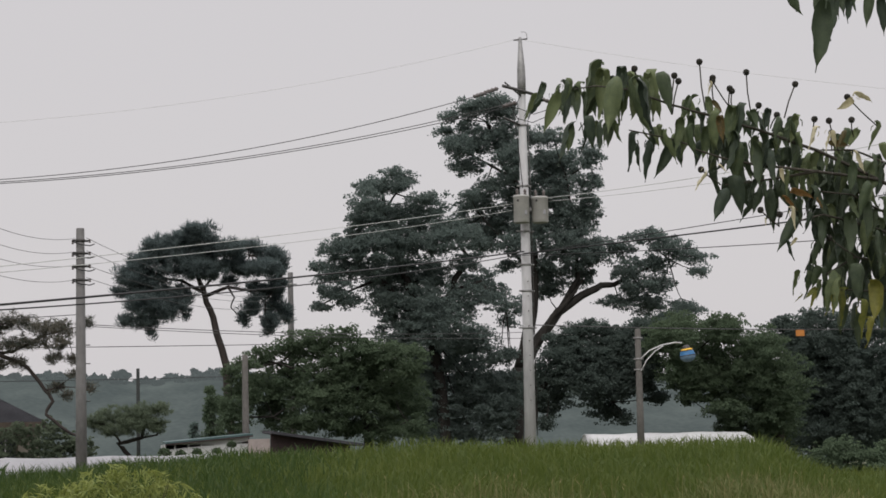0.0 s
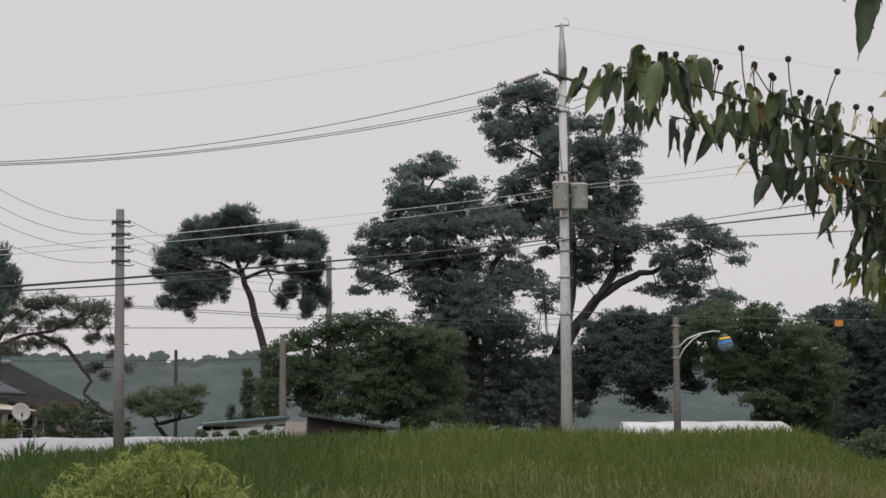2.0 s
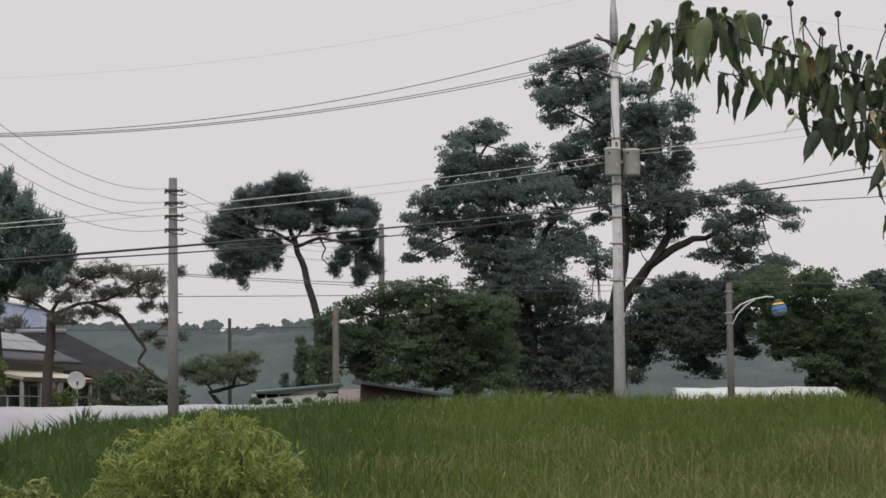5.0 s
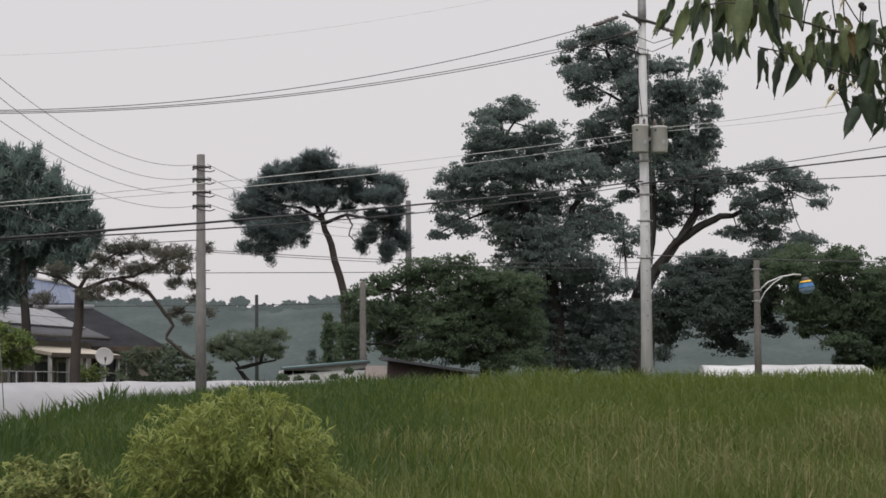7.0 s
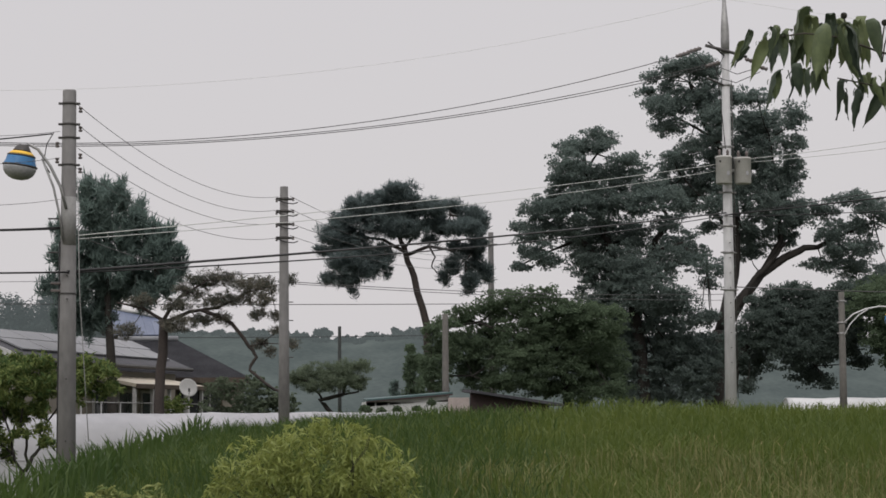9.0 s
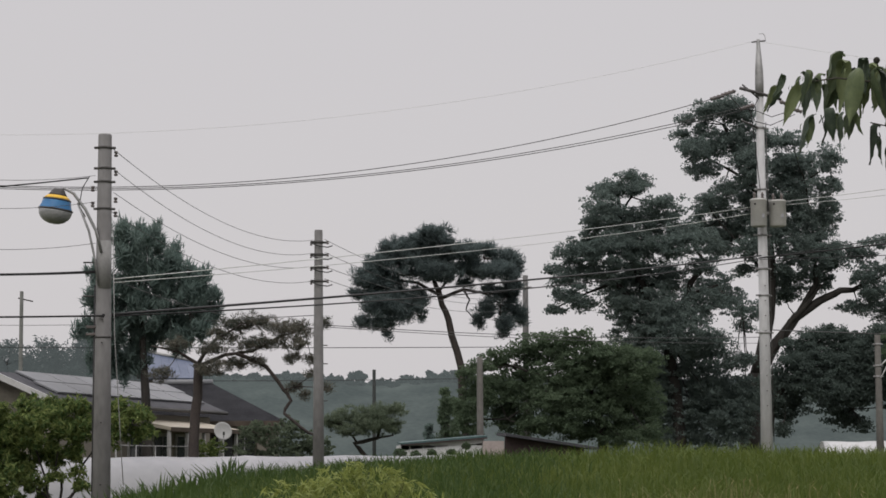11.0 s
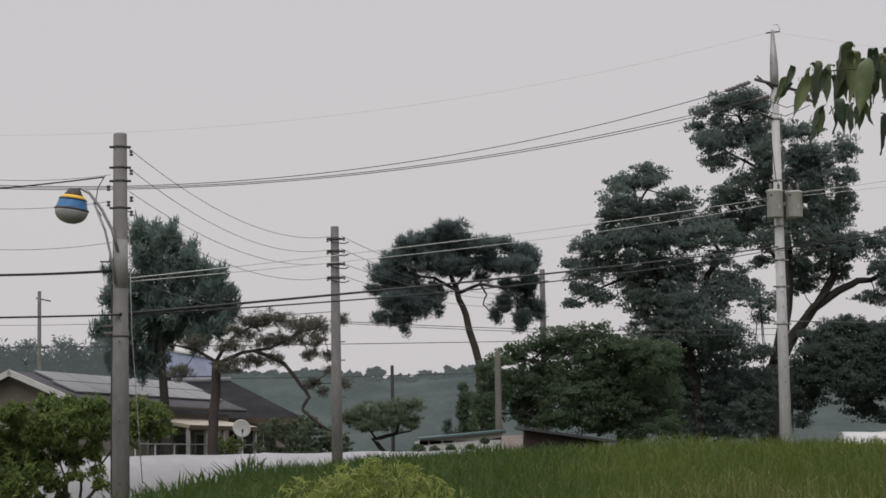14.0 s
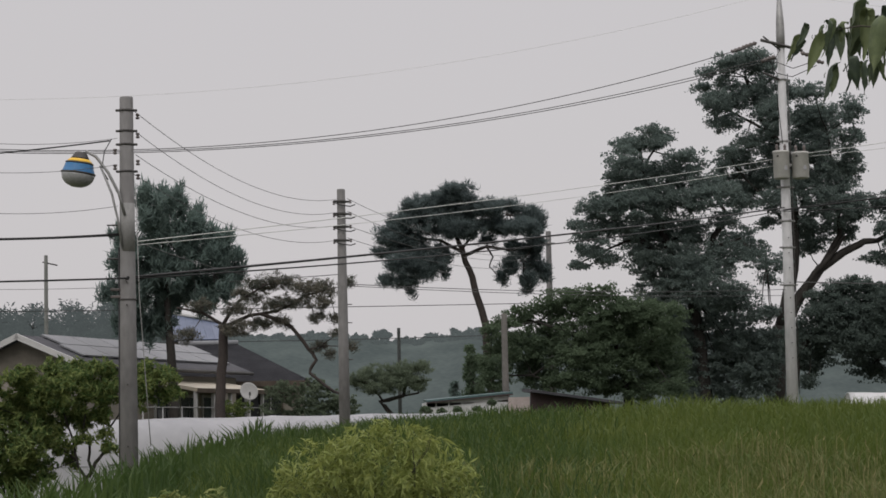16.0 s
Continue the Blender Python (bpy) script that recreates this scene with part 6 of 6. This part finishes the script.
LIME_LEAVES = [(1.420, 1.915, -18, 0.049), (1.416, 1.921, -48, 0.034), (1.483, 1.910, -6, 0.081), (1.505, 1.887, -5, 0.081), (1.457, 1.904, -8, 0.042), (1.530, 1.932, 2, 0.090), (1.522, 1.854, -7, 0.068)]
LOW_LEAVES = [(1.490, 1.966, -6, 0.081), (1.503, 1.955, 2, 0.092), (1.535, 2.068, -6, 0.080), (1.545, 2.023, 5, 0.091), (1.567, 1.978, -9, 0.091), (1.510, 2.034, -5, 0.079), (1.559, 2.091, 7, 0.080), (1.576, 1.887, -8, 0.091)]
HIGH_LEAVES = [(1.397, 2.536, 16, 0.076), (1.390, 2.538, 17, 0.065), (1.461, 2.518, -17, 0.093), (1.465, 2.512, -7, 0.130), (1.479, 2.513, -6, 0.124), (1.498, 2.525, 3, 0.072), (1.516, 2.502, -10, 0.061), (1.534, 2.526, -9, 0.061), (1.563, 2.526, -10, 0.073), (1.580, 2.521, 4, 0.075)]
RUST_LEAVES = [(1.222, 2.296, 39, 0.032), (1.237, 2.259, 6, 0.057), (1.494, 2.240, -23, 0.036), (1.458, 2.215, 80, 0.044), (1.354, 2.106, 44, 0.036), (1.384, 2.112, 75, 0.050), (1.431, 2.107, 26, 0.025)]
BRACTS = [(1.437, 2.237, -23, 0.052), (1.454, 2.240, -23, 0.036), (1.464, 2.232, 9, 0.037), (1.507, 2.301, -58, 0.044), (1.519, 2.307, 70, 0.045), (1.371, 2.078, 7, 0.048), (1.384, 2.022, -45, 0.024), (1.357, 2.157, 10, 0.030), (1.504, 2.198, 23, 0.045), (1.214, 2.333, -15, 0.029), (1.198, 2.164, -41, 0.042), (1.223, 2.169, 49, 0.024), (1.318, 2.061, 6, 0.017)]
for lst, mats, back in ((TIP_LEAVES, (DOG_LEAF, DOG_LEAF, DOG_LEAF, DOG_SHADED), 0.95), (HANGING_LEAVES, (DOG_SHADED,), 0.45), (MIDDLE_LEAVES, (DOG_SHADED, DOG_SHADED, DOG_LEAF), 1.0), (PALE_LEAVES, (DOG_LEAF,), 1.0),
                        (LIME_LEAVES, (DOG_LIME,), 0.5), (LOW_LEAVES, (DOG_SHADED, DOG_LEAF), 1.0), (HIGH_LEAVES, (DOG_SHADED,), 0.4), (RUST_LEAVES, (DOG_RUST,), 0.0), (BRACTS, (DOG_CREAM,), 0.0)):
    for x, z, tilt, length in lst:
        near_by = 3.86 if mats[0] in (DOG_RUST, DOG_CREAM) else 4.0
        y = near_by + leaf_rng.uniform(-0.05, 0.05)
        leaf(leaf_rng.choice(mats), x * y / 4.0, y, 1.6 + (z - 1.6) * y / 4.0, tilt, length * 1.22, (leaf_rng.uniform(-38, 38) if leaf_rng.random() < 0.55 else leaf_rng.choice((-78, 78)) + leaf_rng.uniform(-24, 24)) + (180 if leaf_rng.random() < 0.4 else 0))
        for depth_ in (0.05, 0.1, 0.15)[:1 + 2 * (back > 0.9)]:   # its pair on the far side of the twig, more where the foliage is deep
            if leaf_rng.random() > back:
                continue
            leaf(leaf_rng.choice(mats), x + leaf_rng.uniform(-0.025, 0.025), y + depth_, z + leaf_rng.uniform(-0.005, 0.012), tilt + leaf_rng.uniform(-16, 16), length * leaf_rng.uniform(0.75, 0.95))
# dense foliage along the inner twigs
for pts, lo, hi, n in ((SPRAYS[0], 0.05, 0.42, 14), (SPRAYS[2], 0.1, 0.6, 12), (SPRAYS[3], 0.0, 0.55, 12), (SPRAYS[4], 0.2, 0.6, 8), (SPRAYS[6], 0.2, 0.8, 8), (SPRAYS[7], 0.2, 0.8, 8), (SPRAYS[8], 0.2, 0.5, 6)):
    P_ = [Vector(p) for p in pts]
    for i in range(n):
        u = (lo + (hi - lo) * (i + leaf_rng.random()) / n) * (len(P_) - 1)
        k = min(int(u), len(P_) - 2)
        c = P_[k].lerp(P_[k + 1], u - k) + Vector((leaf_rng.uniform(-0.03, 0.03), leaf_rng.uniform(-0.12, 0.12), leaf_rng.uniform(-0.03, 0.03) + (0.018 if pts is SPRAYS[0] else 0)))
        pick = leaf_rng.random()
        mat = DOG_SHADED if pick < 0.6 or c.x < 1.25 else DOG_LEAF if pick < 0.9 else DOG_RUST if pick < 0.925 else DOG_LIME if pick < 0.97 else DOG_CREAM
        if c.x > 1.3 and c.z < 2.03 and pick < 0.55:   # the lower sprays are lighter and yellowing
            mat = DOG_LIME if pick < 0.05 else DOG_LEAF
        if c.x < 1.75:
            leaf(mat, c.x, c.y, c.z, leaf_rng.gauss(0, 22), leaf_rng.uniform(0.055, 0.09))
# deep inner foliage in the leaf colour darkened for shade, joined
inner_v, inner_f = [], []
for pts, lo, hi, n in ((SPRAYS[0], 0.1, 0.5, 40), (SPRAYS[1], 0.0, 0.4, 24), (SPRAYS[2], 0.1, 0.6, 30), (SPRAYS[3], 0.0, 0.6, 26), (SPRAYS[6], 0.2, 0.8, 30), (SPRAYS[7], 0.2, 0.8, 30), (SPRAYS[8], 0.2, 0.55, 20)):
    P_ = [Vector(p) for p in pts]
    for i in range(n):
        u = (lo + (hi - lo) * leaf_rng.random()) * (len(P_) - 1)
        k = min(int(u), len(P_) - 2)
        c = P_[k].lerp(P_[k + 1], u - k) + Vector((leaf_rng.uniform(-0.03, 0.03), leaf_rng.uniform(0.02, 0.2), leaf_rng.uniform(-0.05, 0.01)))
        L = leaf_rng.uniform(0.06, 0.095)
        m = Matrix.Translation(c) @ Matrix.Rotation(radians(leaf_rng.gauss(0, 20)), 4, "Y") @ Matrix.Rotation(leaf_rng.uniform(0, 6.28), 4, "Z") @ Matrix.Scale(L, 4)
        me = leaf_rng.choice(LEAVES[DOG_SHADED.name])
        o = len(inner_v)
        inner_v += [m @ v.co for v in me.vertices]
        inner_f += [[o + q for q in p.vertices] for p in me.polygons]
tagged(part("inner_foliage", mesh_of("inner_foliage", inner_v, inner_f, DOG_SHADED, True), DOG_SHADED, dog), kind="stuff")
# fruits on upright stalks
for x, z, x1, z1 in [(1.055, 2.355, 1.072, 2.326), (1.135, 2.342, 1.135, 2.270), (1.143, 2.331, 1.137, 2.270), (1.198, 2.370, 1.216, 2.277), (1.223, 2.332, 1.276, 2.271), (1.224, 2.338, 1.233, 2.294), (1.293, 2.350, 1.309, 2.277), (1.258, 2.317, 1.265, 2.271), (1.262, 2.312, 1.271, 2.277), (1.316, 2.284, 1.317, 2.266), (1.353, 2.265, 1.348, 2.243), (1.393, 2.327, 1.378, 2.264), (1.500, 2.302, 1.570, 2.250), (1.430, 2.257, 1.438, 2.226), (1.460, 2.254, 1.490, 2.192), (1.507, 2.256, 1.521, 2.227), (1.464, 2.230, 1.475, 2.198), (1.194, 2.156, 1.242, 2.130), (1.312, 2.076, 1.359, 2.047), (1.351, 2.067, 1.359, 2.047), (1.451, 2.020, 1.522, 1.982)]:
    x, x1 = (x - 0.011, x1 - 0.011) if x > 1.15 else (x, x1)
    fr = part("fruit", lathe(B(), [(0.001, -0.0066), (0.004, -0.0056), (0.0064, -0.002), (0.0066, 0.0015), (0.005, 0.0048), (0.001, 0.0066)], (x, 3.97, z), 12), FRUIT, dog, "dark round knobbly fruit")
    part("fruit_stalk", tube(B(), [(x, 3.97, z), ((x + x1) / 2 - 0.002, 3.985, (z + z1) / 2), (x1, 4.0, z1)], 0.0014, 6), DOG_BARK, fr)

WEED = material("grey_green_weed", (0.115, 0.156, 0.049), (0.386, 0.404, 0.156), 1.4, 0.7, island=0.7, through_light=0.3)
round_bush("weed_clump", "grey-green weeds at the corner of the field", (-1.55, 13.2, 0),
     [(0.7, 1.1, 0.11), (0.8, 1.0, 0.10), (0.5, 1.0, 0.12), (0.4, 1.1, 0.11), (0.4, 1.0, 0.14), (0.6, 0.9, 0.16), (0.8, 0.9, 0.14)], ([(0, 0, 0), (0, 0, 0.3), (0, 0, 0.6)], 0.015, 0.01), [], WEED, BARK, per_m2=9000, size=0.07, seed=61, depth=0.3, slim=0.3, droop=0.3, flat=1.0, lie=0.5, bough=0.006, category="weeds")
